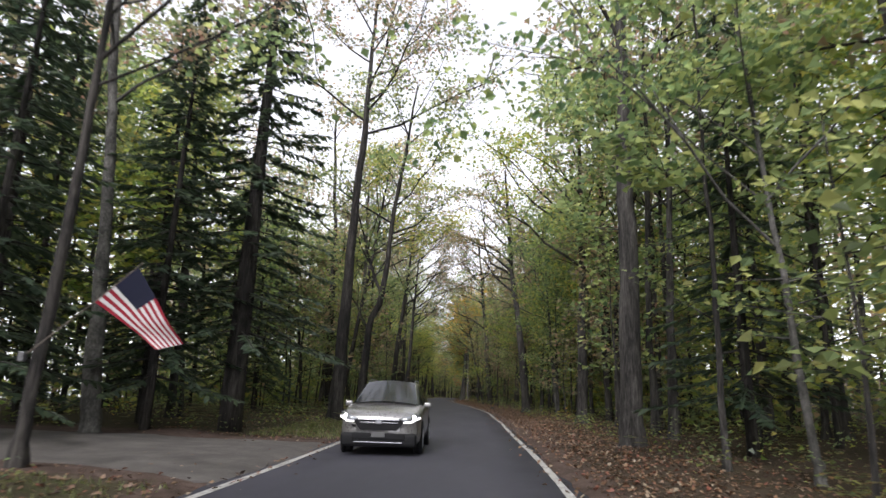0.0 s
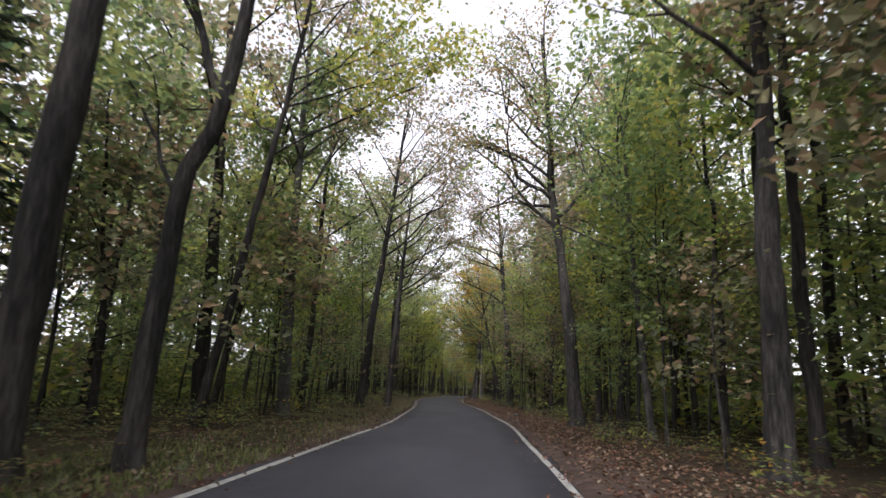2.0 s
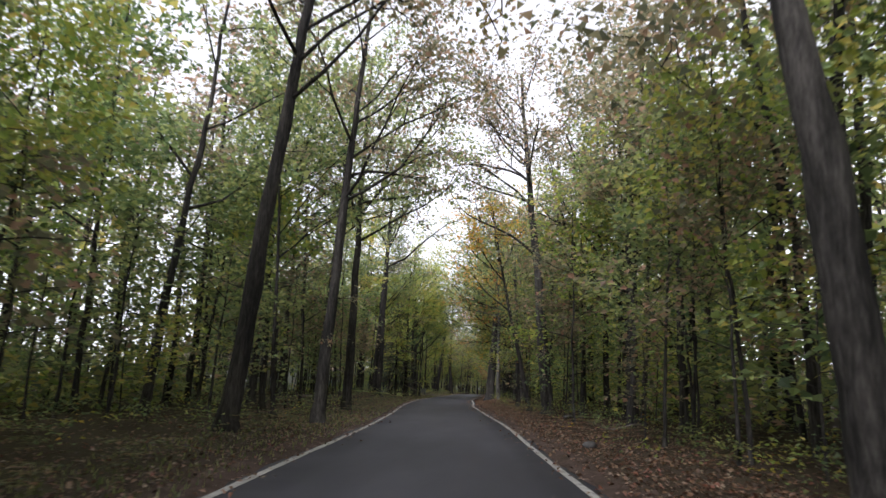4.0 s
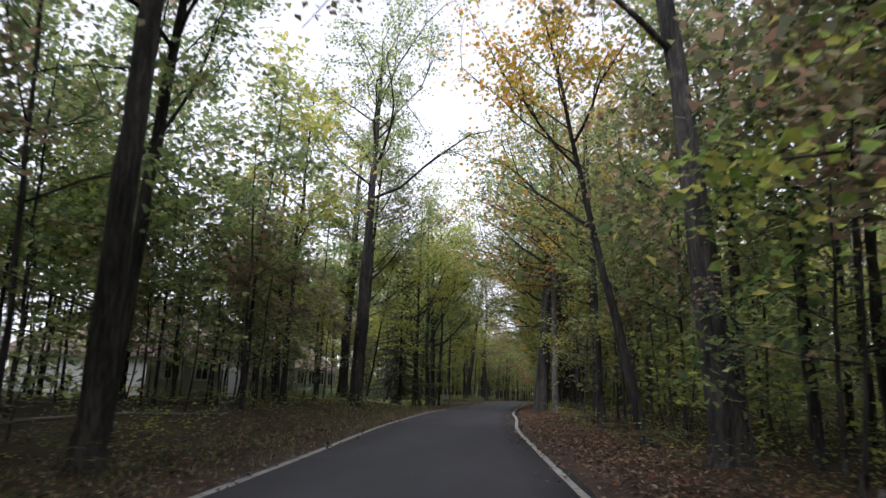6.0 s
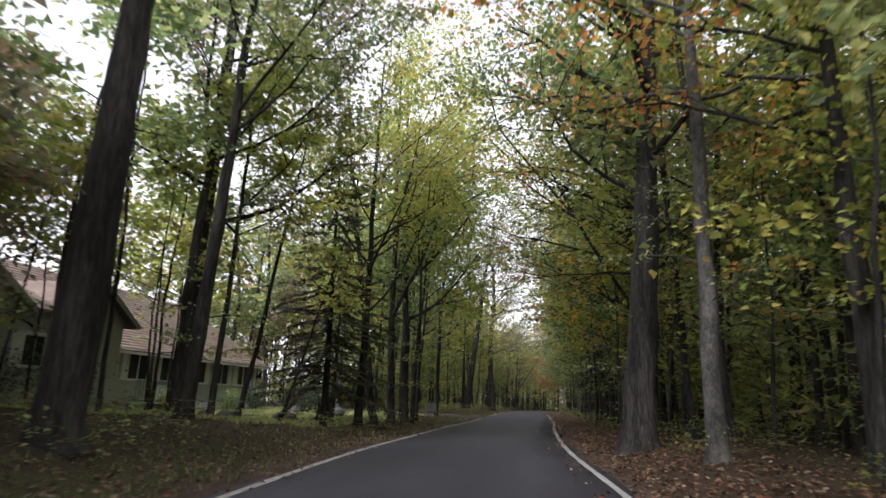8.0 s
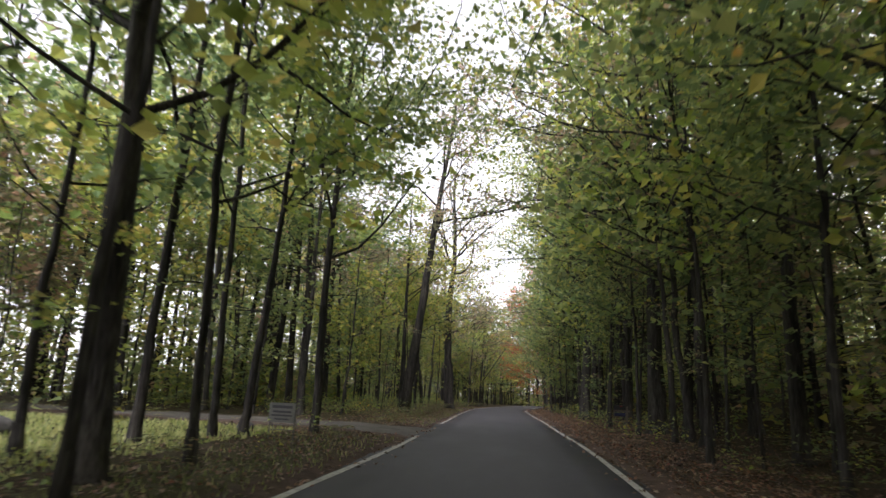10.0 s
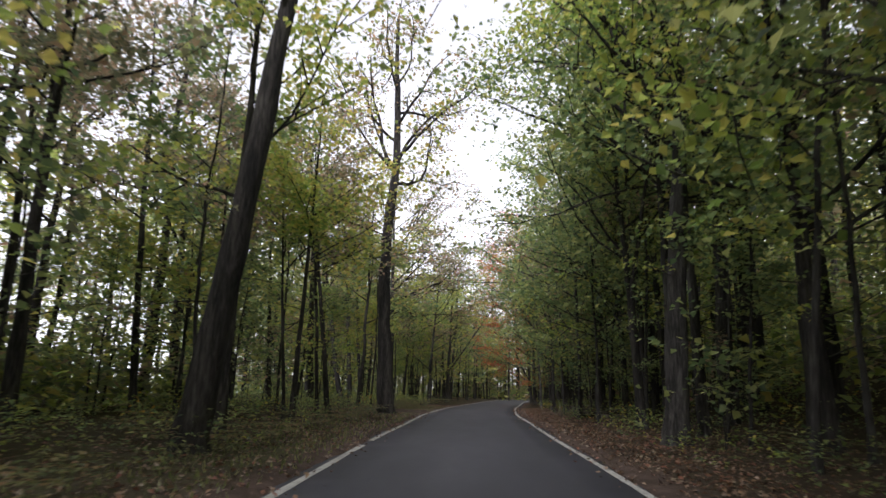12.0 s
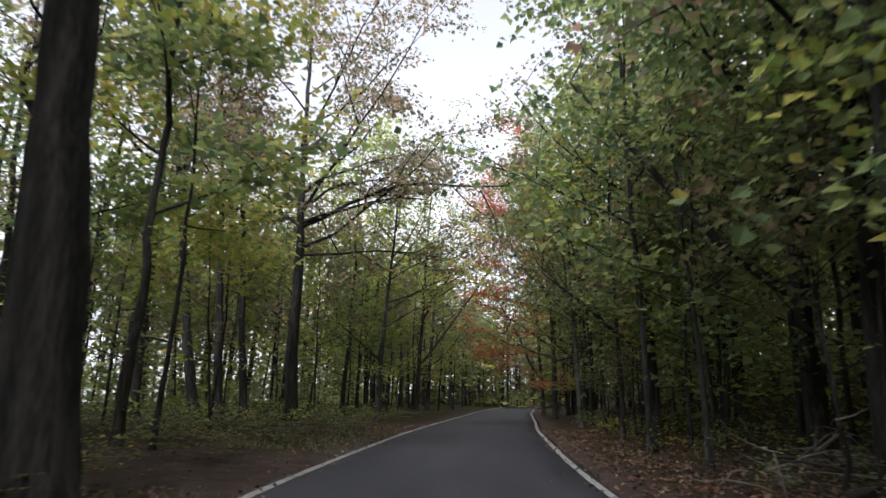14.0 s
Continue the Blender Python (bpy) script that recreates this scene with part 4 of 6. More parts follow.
EDGE = [broadleaf("g", l, 0, 0, dm, ln, h, c, ll, 450 + 9 * i, f"leafy young maple at the roadside with {LEAF_WORDS[l]}", per=8, size=0.27, spread=0.36, group="roadside maples", limbs=11, lite=True, sides=6, name="maple_tree")
        for i, (l, dm, ln, h, c, ll) in enumerate([("g", 0.12, 0.02, 8.5, 2.6, 2.7), ("l", 0.14, 0.0, 10.5, 3.0, 3.0), ("g", 0.15, 0.03, 12, 3.4, 3.2), ("o", 0.12, -0.02, 9, 2.8, 2.6)])]
RIM = []
for y in np.arange(41, 232, 4.6):
    dice = random.Random(int(y * 10))
    if not 114 < y < 126:
        RIM.append((float(road_x(y)) + dice.uniform(6.4, 9.0), y + dice.uniform(-1.4, 1.4)))
for y in np.r_[np.arange(36, 62, 4.4), np.arange(71, 84, 4.4), np.arange(212, 236, 5.0)]:
    dice = random.Random(int(y * 10) + 5)
    RIM.append((float(road_x(y)) - dice.uniform(7.4, 11.0), y + dice.uniform(-1.4, 1.4)))
plant([EDGE[i] for i in (0, 2, 1, 0, 3, 2)], [(x, y) for x, y in RIM if open_ground(x, y, 0.9)], 0.85, 1.2)
OVER = []
for y in np.r_[np.arange(127, 161, 5.5), np.arange(177, 234, 5.5)]:
    dice = random.Random(int(y * 10) + 9)
    OVER.append((float(road_x(y)) + dice.uniform(5.2, 6.4), y + dice.uniform(-1.2, 1.2)))
plant([EDGE[i] for i in (2, 1, 0, 2, 0)], [(x, y) for x, y in OVER if open_ground(x, y, 0.7)], 1.25, 1.5)
plant([EDGE[i] for i in (1, 0, 3, 1, 2, 0)], spots(30, 206, 278, (5.2, 22), (5.6, 20), 2.6, 1.4, 0.2), 0.9, 1.4)
plant([EDGE[i] for i in (1, 2, 1, 0, 3)], [(-12.3, 132.6), (-13.8, 136.6), (-11.7, 128.4), (-14.4, 131.0)], 1.3, 1.6)
plant([MAPLE[i] for i in (1, 0, 3, 2)], [(-17.4, 86.0), (-16.2, 92.4), (-19.6, 89.6)], 0.85, 1.15)
plant([EDGE[1]], [(4.9, 60.6), (6.2, 56.4)], 0.95, 1.15)
plant([MAPLE[i] for i in (3, 0, 1)], [(-18.8, 171.6), (-20.4, 175.4), (-22.6, 179.6), (-24.6, 184.2), (-21.2, 182.6)], 0.9, 1.2)
THIN = [broadleaf(b, l, 0, 0, dm, ln, h, c, ll, 500 + 9 * i, label_of(b, l, dm, ln), per=7, size=0.3, spread=0.42, group="thin woodland stems", limbs=5, low=lw, sides=6, lite=True, name="slender_tree")
        for i, (b, l, dm, ln, h, c, ll, lw) in enumerate([
            ("d", "g", 0.12, 0.03, 9, 4.2, 2.2, 2), ("d", "l", 0.1, 0.07, 8, 3.5, 2.0, 2), ("g", "g", 0.14, 0.0, 11, 5, 2.4, 1), ("d", "o", 0.09, 0.05, 7, 3, 1.8, 3), ("g", "l", 0.1, 0.02, 8, 3.5, 2.0, 2)])]
BELT = [(WOODS.uniform(-23, -12.6), WOODS.uniform(84, 117)) for _ in range(32)]
BELT += [(WOODS.uniform(-23, -16), WOODS.uniform(89, 102)) for _ in range(16)]
BELT = [(x, y) for x, y in BELT if open_ground(x, y, 1.2) and not (x > -15.5 and y > 97)] + [(-19.0, 108.5), (-17.6, 112.5), (-20.5, 113.0), (-18.6, 116.5), (-16.6, 109.0), (-21.2, 109.8)]
plant([THIN[i] for i in (0, 1, 2, 3, 0, 2, 3, 1, 0, 2, 4, 3)], BELT + spots(84, -8, 225, (6.5, 30), (6.0, 22), 1.5, 1.2, 0.3), 0.8, 1.3)


def sapling(seed, leaf, height):
    rng = np.random.default_rng(seed)
    lean = rng.uniform(-0.1, 0.1)
    z = np.linspace(0, height, 6)
    stem = tube(np.stack([lean * z + 0.05 * np.sin(z * 1.7 + seed), 0.04 * np.cos(z * 1.3), z - 0.05], 1), 0.028 * (1.1 - z / height) * height / 4 + 0.006, 5)
    twigs, centres = [], []
    for k in range(int(height * 4)):
        h = height * (0.3 + 0.68 * (k + rng.random()) / (height * 4))
        a = k * 2.4 + rng.uniform(-0.4, 0.4)
        ln = (0.5 + 1.3 * (1 - h / height) ** 0.6) * rng.uniform(0.6, 1.2)
        lp, lr = bough((lean * h, 0, h), (math.cos(a), math.sin(a), 0.3), ln, 0.011, rng, 4, -0.15, 0.1)
        twigs.append(tube(lp, lr, 3, False))
        centres += [lp[1], lp[2], lp[3]]
    root = thing("sapling", (0, 0, 0), f"young understory tree with {LEAF_WORDS[leaf]}", "sapling", "understory saplings")
    part("stem", stem, BARK, root)
    tagged(part("twig_growth", joined(twigs), BARK, root), kind="stuff")
    part("foliage", leaf_quads(np.array(centres), 6, 0.27, 0.25, rng, 0.3, 0.2, True), LEAVES[leaf], root)
    return root


YOUNG = [sapling(700 + i, l, h) for i, (l, h) in enumerate([("g", 4.5), ("g", 3.2), ("l", 5.0), ("g", 6.0), ("l", 3.6), ("o", 4.2), ("g", 2.2)])]
plant([YOUNG[i] for i in (0, 1, 2, 3, 0, 5, 3, 4, 6, 1, 3, 5, 0, 1)], spots(140, -6, 225, (7, 30), (6.2, 20), 1.3, 1.0) + spots(40, 20, 105, (6.2, 24), (6, 20), 1.3, 1.0, 0.1), 0.8, 1.35)


def far_woods():
    """Woods beyond the nearest trees: trunks and coarse crowns in two sheets of stuff."""
    rng = np.random.default_rng(77)
    stems, centres = [], []
    got = 0
    while got < 740:
        y = rng.uniform(-40, 330)
        if y > 235 or rng.random() < 0.2:
            y = rng.uniform(218, 320)
            x = rng.uniform(-40, 55)
            if abs(x - road_x(y)) < (4.5 if y < 280 else 0):
                continue
        else:
            d = rng.uniform(18, 50) if rng.random() < 0.58 else -rng.uniform(17, 35)
            x = road_x(y) + d
            if (-46 < x < -17 and 98 < y < 141) or (d < 0 and 168 < y < 215 and rng.random() < 0.55):
                continue
        if y < 0 and abs(x - road_x(y)) < 6:
            continue
        got += 1
        z0 = float(ground_z(x, y))
        h = rng.uniform(12, 21)
        r = rng.uniform(0.06, 0.22)
        stems.append(tube([(x, y, z0 - 0.2), (x + rng.normal() * 0.4, y, z0 + h * 0.5), (x + rng.normal() * 0.7, y, z0 + h)], [r * 1.2, r * 0.8, r * 0.25], 5, False))
        k = 26
        c = rng.normal(size=(k, 3)) * [2.0, 2.0, h * 0.2] + [x, y, z0 + h * 0.68]
        c[:, 2] = np.maximum(c[:, 2], z0 + 1.2)
        centres.append(c)
    for n in range(180):
        x, y = (rng.uniform(-55, 75), rng.uniform(262, 330)) if n < 110 else (rng.uniform(-24, 22), rng.uniform(276, 305))
        z0, h = float(ground_z(x, y)), rng.uniform(13, 22)
        stems.append(tube([(x, y, z0 - 0.2), (x, y, z0 + h * 0.5), (x + rng.normal() * 0.7, y, z0 + h)], [0.22, 0.15, 0.05], 5, False))
        c = rng.normal(size=(34, 3)) * [2.6, 2.0, h * 0.3] + [x, y, z0 + h * 0.5]
        c[:, 2] = np.maximum(c[:, 2], z0 + 0.4)
        centres.append(c)
    lone("distant_trunks", joined(stems), BARK_DARK, "dark trunks of the woods further back", "trees", "stuff")
    cs = np.concatenate(centres)
    pick = rng.random(len(cs))
    for name, mat, sel, words in (("distant_foliage_green", LEAF_GREEN, pick < 0.5, "green"), ("distant_foliage_olive", LEAF_OAK, (pick >= 0.5) & (pick < 0.8), "olive"), ("distant_foliage_yellow", LEAF_LIME, pick >= 0.8, "yellow-green")):
        lone("distant_foliage", leaf_quads(cs[sel], 4, 0.95, 0.98, rng, 0.6), mat, f"{words} foliage of the woods further back", "foliage", "stuff")


def brush():
    """Low leafy growth deeper in the woods, on both sides."""
    rng = np.random.default_rng(88)
    n = 7600
    y = np.where(rng.random(n) < 0.18, rng.uniform(150, 240, n), rng.uniform(-5, 325, n))
    left = rng.random(n) < 0.55
    d = np.where(left, -rng.uniform(14, 37, n), rng.uniform(13, 48, n))
    end = y > 268
    d = np.where(end, rng.uniform(-30, 40, n), d)
    x = road_x(y) + d
    ok = ~((x < -15) & (x > -46) & (y > 99) & (y < 141)) & ~((d < 0) & (y > 168) & (y < 205) & (rng.random(n) < 0.6))
    x, y = np.r_[x[ok], rng.uniform(-60, 90, 700)], np.r_[y[ok], rng.uniform(286, 328, 700)]
    near = rng.uniform(22, 235, 2900)
    x, y = np.r_[x, road_x(near) + rng.uniform(9.5, 20, 2900)], np.r_[y, near]
    near = np.r_[rng.uniform(44, 84, 1100), rng.uniform(158, 181, 800)]
    x, y = np.r_[x, road_x(near) - rng.uniform(13, 27, 1900)], np.r_[y, near]
    c = np.stack([x, y, ground_z(x, y) + rng.gamma(1.6, 0.9, len(x)) * np.where(x > road_x(y), 2.2, 1.1) + 0.2], 1)
    pick = rng.random(len(c))
    for mat, sel, words in ((LEAF_GREEN, pick < 0.55, "green"), (LEAF_LIME, (pick >= 0.55) & (pick < 0.85), "yellow-green"), (LEAF_OAK, pick >= 0.85, "olive")):
        lone("brush", leaf_quads(c[sel], 9, 0.6, 0.45, rng, 0.6), mat, f"{words} undergrowth deeper in the woods", "undergrowth", "stuff")


plant(TALL, spots(14, -4, 34, (6, 22), (9.0, 24), 2.4, 1.7, 1.0) + spots(10, 112, 142, (6, 22), (6.5, 16), 2.4, 1.7, 1.0) + spots(8, 66, 92, (6, 22), (8, 16), 2.2, 1.6, 1.0) + [(1.6, 180.0), (3.2, 176.8), (2.4, 187.0), (-14.5, 73.0), (-17.5, 76.0), (7.6, 88.5), (9.2, 84.5), (8.4, 94.0), (-13.2, 66.5), (-16.5, 69.0), (-20.5, 68.0), (-22.5, 75.0), (-19.5, 83.0), (-13.8, 97.2), (-15.6, 100.8), (2.4, 152.8), (4.2, 156.2), (6.4, 151.5), (4.4, 181.8), (5.8, 186.2), (3.4, 190.8)], 0.85, 1.1)
plant([YOUNG[i] for i in (0, 3, 5, 3, 0, 3)], [(-13.4, 88.6), (-15.0, 90.4), (-17.2, 89.4), (-18.9, 92.2), (-14.2, 93.6), (-16.2, 95.8), (-20.2, 95.4), (-18.0, 98.6), (-21.4, 100.2), (-15.8, 101.0), (-19.6, 102.6), (-12.9, 64.0), (-14.8, 67.6), (-17.6, 71.4), (-12.4, 71.8), (-19.6, 77.4), (-15.6, 78.6), (-22.4, 71.6), (-24.5, 78.0), (-20.4, 169.0), (-17.4, 177.6), (-19.8, 194.6)], 0.9, 1.3)
plant([TALL[i] for i in (0, 3, 4, 1)], [(-16.5, 151.5), (-20.5, 150.0), (-24.5, 149.5), (-28.5, 150.5), (-18.5, 155.5), (-23.0, 154.5), (-30.0, 146.5), (-33.0, 142.5), (-27.0, 144.0), (-36.5, 146.0), (-38.0, 139.0)], 0.85, 1.1)
plant([MAPLE[i] for i in (0, 3, 1, 2)], [(-18.0, 149.5), (-22.4, 147.0), (-26.0, 147.5), (-30.5, 148.5), (-34.0, 145.5), (-14.6, 152.0), (-20.6, 152.6), (-24.6, 142.4), (-29.0, 141.5)], 0.9, 1.25)
plant([THIN[4], THIN[1], THIN[4], THIN[2]], [(-17.2, 114.2), (-19.8, 118.0), (-21.2, 121.6), (3.5, 92.6)], 1.0, 1.25)
far_woods()
brush()

# ---- things ----
WHITE = surface("white_painted_wood", [(0.3, (0.55, 0.55, 0.53)), (0.6, (0.78, 0.78, 0.76))], 2.0, 0.6, 0.1, 30.0)
BLACK = plain("black_plastic", (0.01, 0.01, 0.011), 0.65, 0.0, 0.2)
RUBBER = surface("tyre_rubber", [(0.3, (0.012, 0.012, 0.012)), (0.7, (0.03, 0.03, 0.03))], 8.0, 0.85, 0.3, 60.0)
CHROME = plain("chrome", (0.4, 0.41, 0.43), 0.22, 1.0)
ALLOY = plain("grey_alloy", (0.42, 0.43, 0.45), 0.3, 0.9)
CAR_PAINT = plain("pale_silver_car_paint", (0.25, 0.245, 0.24), 0.28, 0.6, 0.5, 0.8)
GLASS_DARK = plain("tinted_car_glass", (0.012, 0.015, 0.017), 0.04, 0.0, 0.8)
LAMP = plain("lit_headlamp", (0.9, 0.9, 0.88), 0.1, 0.0, 0.5, 0.0, 7.0)
DAY_LAMP = plain("daytime_lamp_strip", (0.8, 0.8, 0.8), 0.15, 0.0, 0.5, 0.0, 1.2)
LENS = plain("clear_headlamp_housing", (0.3, 0.31, 0.33), 0.08, 0.6, 0.7)
STONE = surface("grey_field_stone", [(0.3, (0.03, 0.029, 0.028)), (0.5, (0.075, 0.072, 0.069)), (0.7, (0.14, 0.135, 0.13))], 3.0, 0.9, 0.6, 18.0)
DEAD_WOOD = surface("weathered_dead_wood", [(0.3, (0.05, 0.042, 0.035)), (0.5, (0.14, 0.12, 0.1)), (0.7, (0.27, 0.24, 0.2))], 2.0, 0.9, 0.7, 18.0, stretch=(0.2, 1, 1))
DARK_WOOD = surface("rotten_dark_wood", [(0.3, (0.012, 0.01, 0.009)), (0.55, (0.04, 0.032, 0.027)), (0.75, (0.085, 0.07, 0.058))], 4.0, 0.95, 1.0, 20.0, stretch=(1, 1, 0.2), distance=0.04)
METAL = plain("grey_metal", (0.2, 0.2, 0.21), 0.45, 0.8)


def loft(sections):
    """Rings of equal length, joined, with both ends closed."""
    k = len(sections[0])
    v = np.concatenate([np.asarray(s, float) for s in sections])
    f = [[i * k + j, i * k + (j + 1) % k, (i + 1) * k + (j + 1) % k, (i + 1) * k + j] for i in range(len(sections) - 1) for j in range(k)]
    f += [list(range(k))[::-1], [(len(sections) - 1) * k + j for j in range(k)]]
    return v, f


def disc_ring(radius, width, x, y, z, sides=28, inner=0.0, round_off=0.03):
    """A wheel-like ring about the x axis."""
    prof = [(-width / 2, inner), (-width / 2, radius - round_off), (-width / 2 + round_off, radius), (width / 2 - round_off, radius), (width / 2, radius - round_off), (width / 2, inner)]
    v, f = [], []
    for i in range(sides):
        a = 2 * math.pi * i / sides
        v += [(x + p, y + r * math.cos(a), z + r * math.sin(a)) for p, r in prof]
    k = len(prof)
    for i in range(sides):
        j = (i + 1) % sides
        f += [[i * k + m, i * k + m + 1, j * k + m + 1, j * k + m] for m in range(k - 1)]
    if inner == 0:
        f += [[i * k + 5 for i in range(sides)], [i * k for i in range(sides)][::-1]]
    return np.array(v), f


def suv(x, y, turn):
    """A compact sport utility car, nose towards its own -y."""
    car = thing("suv_car", (x, y, 0.005), "pale silver compact SUV with lit headlamps on the asphalt", "car", turn=turn)

    def ring(yy, w, zb, zbelt, crown=0.03):
        half = [(w * 0.88, zb), (w * 0.985, zb + 0.1), (w, zb + 0.28), (w * 0.985, (zb + zbelt) / 2 + 0.12), (w, zbelt - 0.14), (w * 0.965, zbelt - 0.03), (w * 0.86, zbelt + 0.005), (w * 0.45, zbelt + crown)]
        return [(a, yy, b) for a, b in half] + [(-a, yy, b) for a, b in half[::-1]]

    rows = [(-2.31, 0.5, 0.34, 0.74), (-2.28, 0.66, 0.28, 0.82), (-2.2, 0.79, 0.25, 0.89), (-2.06, 0.875, 0.24, 0.94), (-1.8, 0.915, 0.23, 0.985), (-1.4, 0.928, 0.23, 1.04), (-0.95, 0.93, 0.23, 1.1), (0.0, 0.93, 0.23, 1.13), (1.2, 0.93, 0.23, 1.14), (1.85, 0.915, 0.26, 1.15), (2.15, 0.88, 0.33, 1.13), (2.28, 0.8, 0.42, 1.0)]
    part("body", loft([ring(*r) for r in rows]), CAR_PAINT, car, smooth=True)

    def cab(yy, wb, wt, z0, z1):
        half = [(wb, z0), (wb - (wb - wt) * 0.55, z0 + (z1 - z0) * 0.55), (wt + 0.03, z1 - 0.07), (wt - 0.06, z1 - 0.012), (wt * 0.5, z1 + 0.004)]
        return [(a, yy, b) for a, b in half] + [(-a, yy, b) for a, b in half[::-1]]

    part("roof", loft([cab(-1.12, 0.8, 0.79, 1.02, 1.1), cab(-0.66, 0.83, 0.72, 1.06, 1.36), cab(-0.1, 0.845, 0.66, 1.1, 1.6), cab(0.3, 0.85, 0.645, 1.1, 1.665), cab(1.1, 0.85, 0.63, 1.1, 1.67), cab(1.7, 0.83, 0.61, 1.1, 1.61), cab(1.95, 0.81, 0.6, 1.1, 1.5), cab(2.17, 0.78, 0.62, 1.07, 1.18)]), CAR_PAINT, car, smooth=True)

    def pane(a, b, c, d, bow):
        """A curved pane between four corners, bowed along its normal."""
        a, b, c, d = (np.array(q, float) for q in (a, b, c, d))
        nrm = np.cross(b - a, d - a)
        nrm /= np.linalg.norm(nrm)
        v = []
        for i in range(9):
            s = i / 8
            for j in range(5):
                u = j / 4
                v.append((a * (1 - s) + b * s) * (1 - u) + (d * (1 - s) + c * s) * u + nrm * (bow * (1 - (2 * s - 1) ** 2) + 0.015))
        return np.array(v), [[i * 5 + j, (i + 1) * 5 + j, (i + 1) * 5 + j + 1, i * 5 + j + 1] for i in range(8) for j in range(4)]

    part("windscreen", pane((-0.77, -1.13, 1.1), (0.77, -1.13, 1.1), (0.61, -0.1, 1.612), (-0.61, -0.1, 1.612), 0.07), GLASS_DARK, car, "tinted windscreen reflecting branches", True)
    part("rear_window", pane((0.68, 2.19, 1.14), (-0.68, 2.19, 1.14), (-0.56, 1.86, 1.54), (0.56, 1.86, 1.54), 0.03), GLASS_DARK, car, smooth=True)
    for s in (-1, 1):
        quads = [((-0.62, 0.42), (1.1, 1.56)), ((0.5, 1.3), (1.1, 1.56)), ((1.38, 1.8), (1.14, 1.5))]
        for (y0, y1), (z0, z1) in quads:
            lowx, topx = s * 0.84, s * 0.675
            lead = 0.42 if y0 < 0 else 0.0
            q = [(lowx, y0, z0), (lowx, y1, z0), (topx, y1 - (0.1 if y1 > 1.7 else 0), z1), (topx, y0 + lead, z1)]
            part("side_window", pane(*(q if s > 0 else [q[1], q[0], q[3], q[2]]), 0.015), GLASS_DARK, car, smooth=True)
        mirror = part("mirror", bevelled_box((0.19, 0.12, 0.13), (s * 0.99, -0.62, 1.1), 0.045, 3), CAR_PAINT, car, smooth=True)
        part("mirror_foot", box((0.12, 0.07, 0.04), (s * 0.88, -0.6, 1.08)), BLACK, mirror)
        lens = part("headlight", loft([[(s * 0.44, -2.33, 0.81), (s * 0.44, -2.33, 0.74), (s * 0.44, -2.2, 0.74), (s * 0.44, -2.2, 0.82)], [(s * 0.7, -2.26, 0.875), (s * 0.7, -2.27, 0.75), (s * 0.7, -2.1, 0.75), (s * 0.7, -2.1, 0.89)], [(s * 0.9, -2.03, 0.95), (s * 0.915, -2.05, 0.85), (s * 0.87, -1.85, 0.85), (s * 0.86, -1.85, 0.96)]]), LENS, car, smooth=True)
        part("bulb", disc_ring(0.05, 0.03, 0, 0, 0, 18), LAMP, lens).matrix_basis = pose(s * 0.77, -2.2, 0.845, 0, 0, 90)
        part("running_light", loft([[(s * 0.5, -2.335, 0.745), (s * 0.5, -2.335, 0.72), (s * 0.5, -2.24, 0.73)], [(s * 0.74, -2.27, 0.76), (s * 0.74, -2.27, 0.735), (s * 0.72, -2.2, 0.74)], [(s * 0.92, -2.08, 0.86), (s * 0.925, -2.08, 0.83), (s * 0.88, -2.0, 0.84)]]), DAY_LAMP, lens)
        part("fog_light", disc_ring(0.05, 0.03, 0, 0, 0, 14), LENS, car).matrix_basis = pose(s * 0.7, -2.235, 0.42, 0, 0, 90)
        part("tail_light", bevelled_box((0.12, 0.09, 0.36), (s * 0.775, 2.14, 0.98), 0.03), plain("red_tail_lens", (0.3, 0.01, 0.01), 0.15), car)
        for wy in (-1.36, 1.3):
            arch = part("wheel_arch", disc_ring(0.42, 0.1, s * 0.89, wy, 0.35, 24, 0.33), BLACK, car)
            wheel = part("wheel", disc_ring(0.2, 0.12, s * 0.86, wy, 0.35, 20), BLACK, car)
            part("tyre", disc_ring(0.35, 0.225, s * 0.83, wy, 0.35, 30, 0.22, 0.04), RUBBER, wheel, smooth=True)
            spokes = [box((0.03, 0.05, 0.2), (0, 0, 0.115)) for _ in range(5)]
            turned = []
            for k, (v, f) in enumerate(spokes):
                a = k * 2 * math.pi / 5
                v = np.stack([v[:, 0], v[:, 1] * math.cos(a) - v[:, 2] * math.sin(a), v[:, 1] * math.sin(a) + v[:, 2] * math.cos(a)], 1) + [s * 0.935, wy, 0.35]
                turned.append((v, f))
            part("rim", joined(turned + [disc_ring(0.23, 0.03, s * 0.93, wy, 0.35, 24, 0.195, 0.008)]), ALLOY, wheel)
    grille = part("grille", loft([[(-w, yy, 0.56), (w, yy, 0.56), (w + 0.16, yy, 0.74), (w + 0.1, yy, 0.79), (-w - 0.1, yy, 0.79), (-w - 0.16, yy, 0.74)] for w, yy in ((0.4, -2.345), (0.42, -2.2))]), BLACK, car, "black grille with chrome bars")
    for zz, wd in ((0.785, 0.92), (0.725, 0.86)):
        part("chrome_bar", bevelled_box((wd, 0.03, 0.024), (0, -2.35, zz), 0.01), CHROME, grille)
    part("badge", bevelled_box((0.13, 0.02, 0.11), (0, -2.365, 0.75), 0.008), CHROME, grille)
    part("lower_bumper", bevelled_box((1.7, 0.24, 0.3), (0, -2.22, 0.35), 0.07), BLACK, car, "black lower bumper", True)
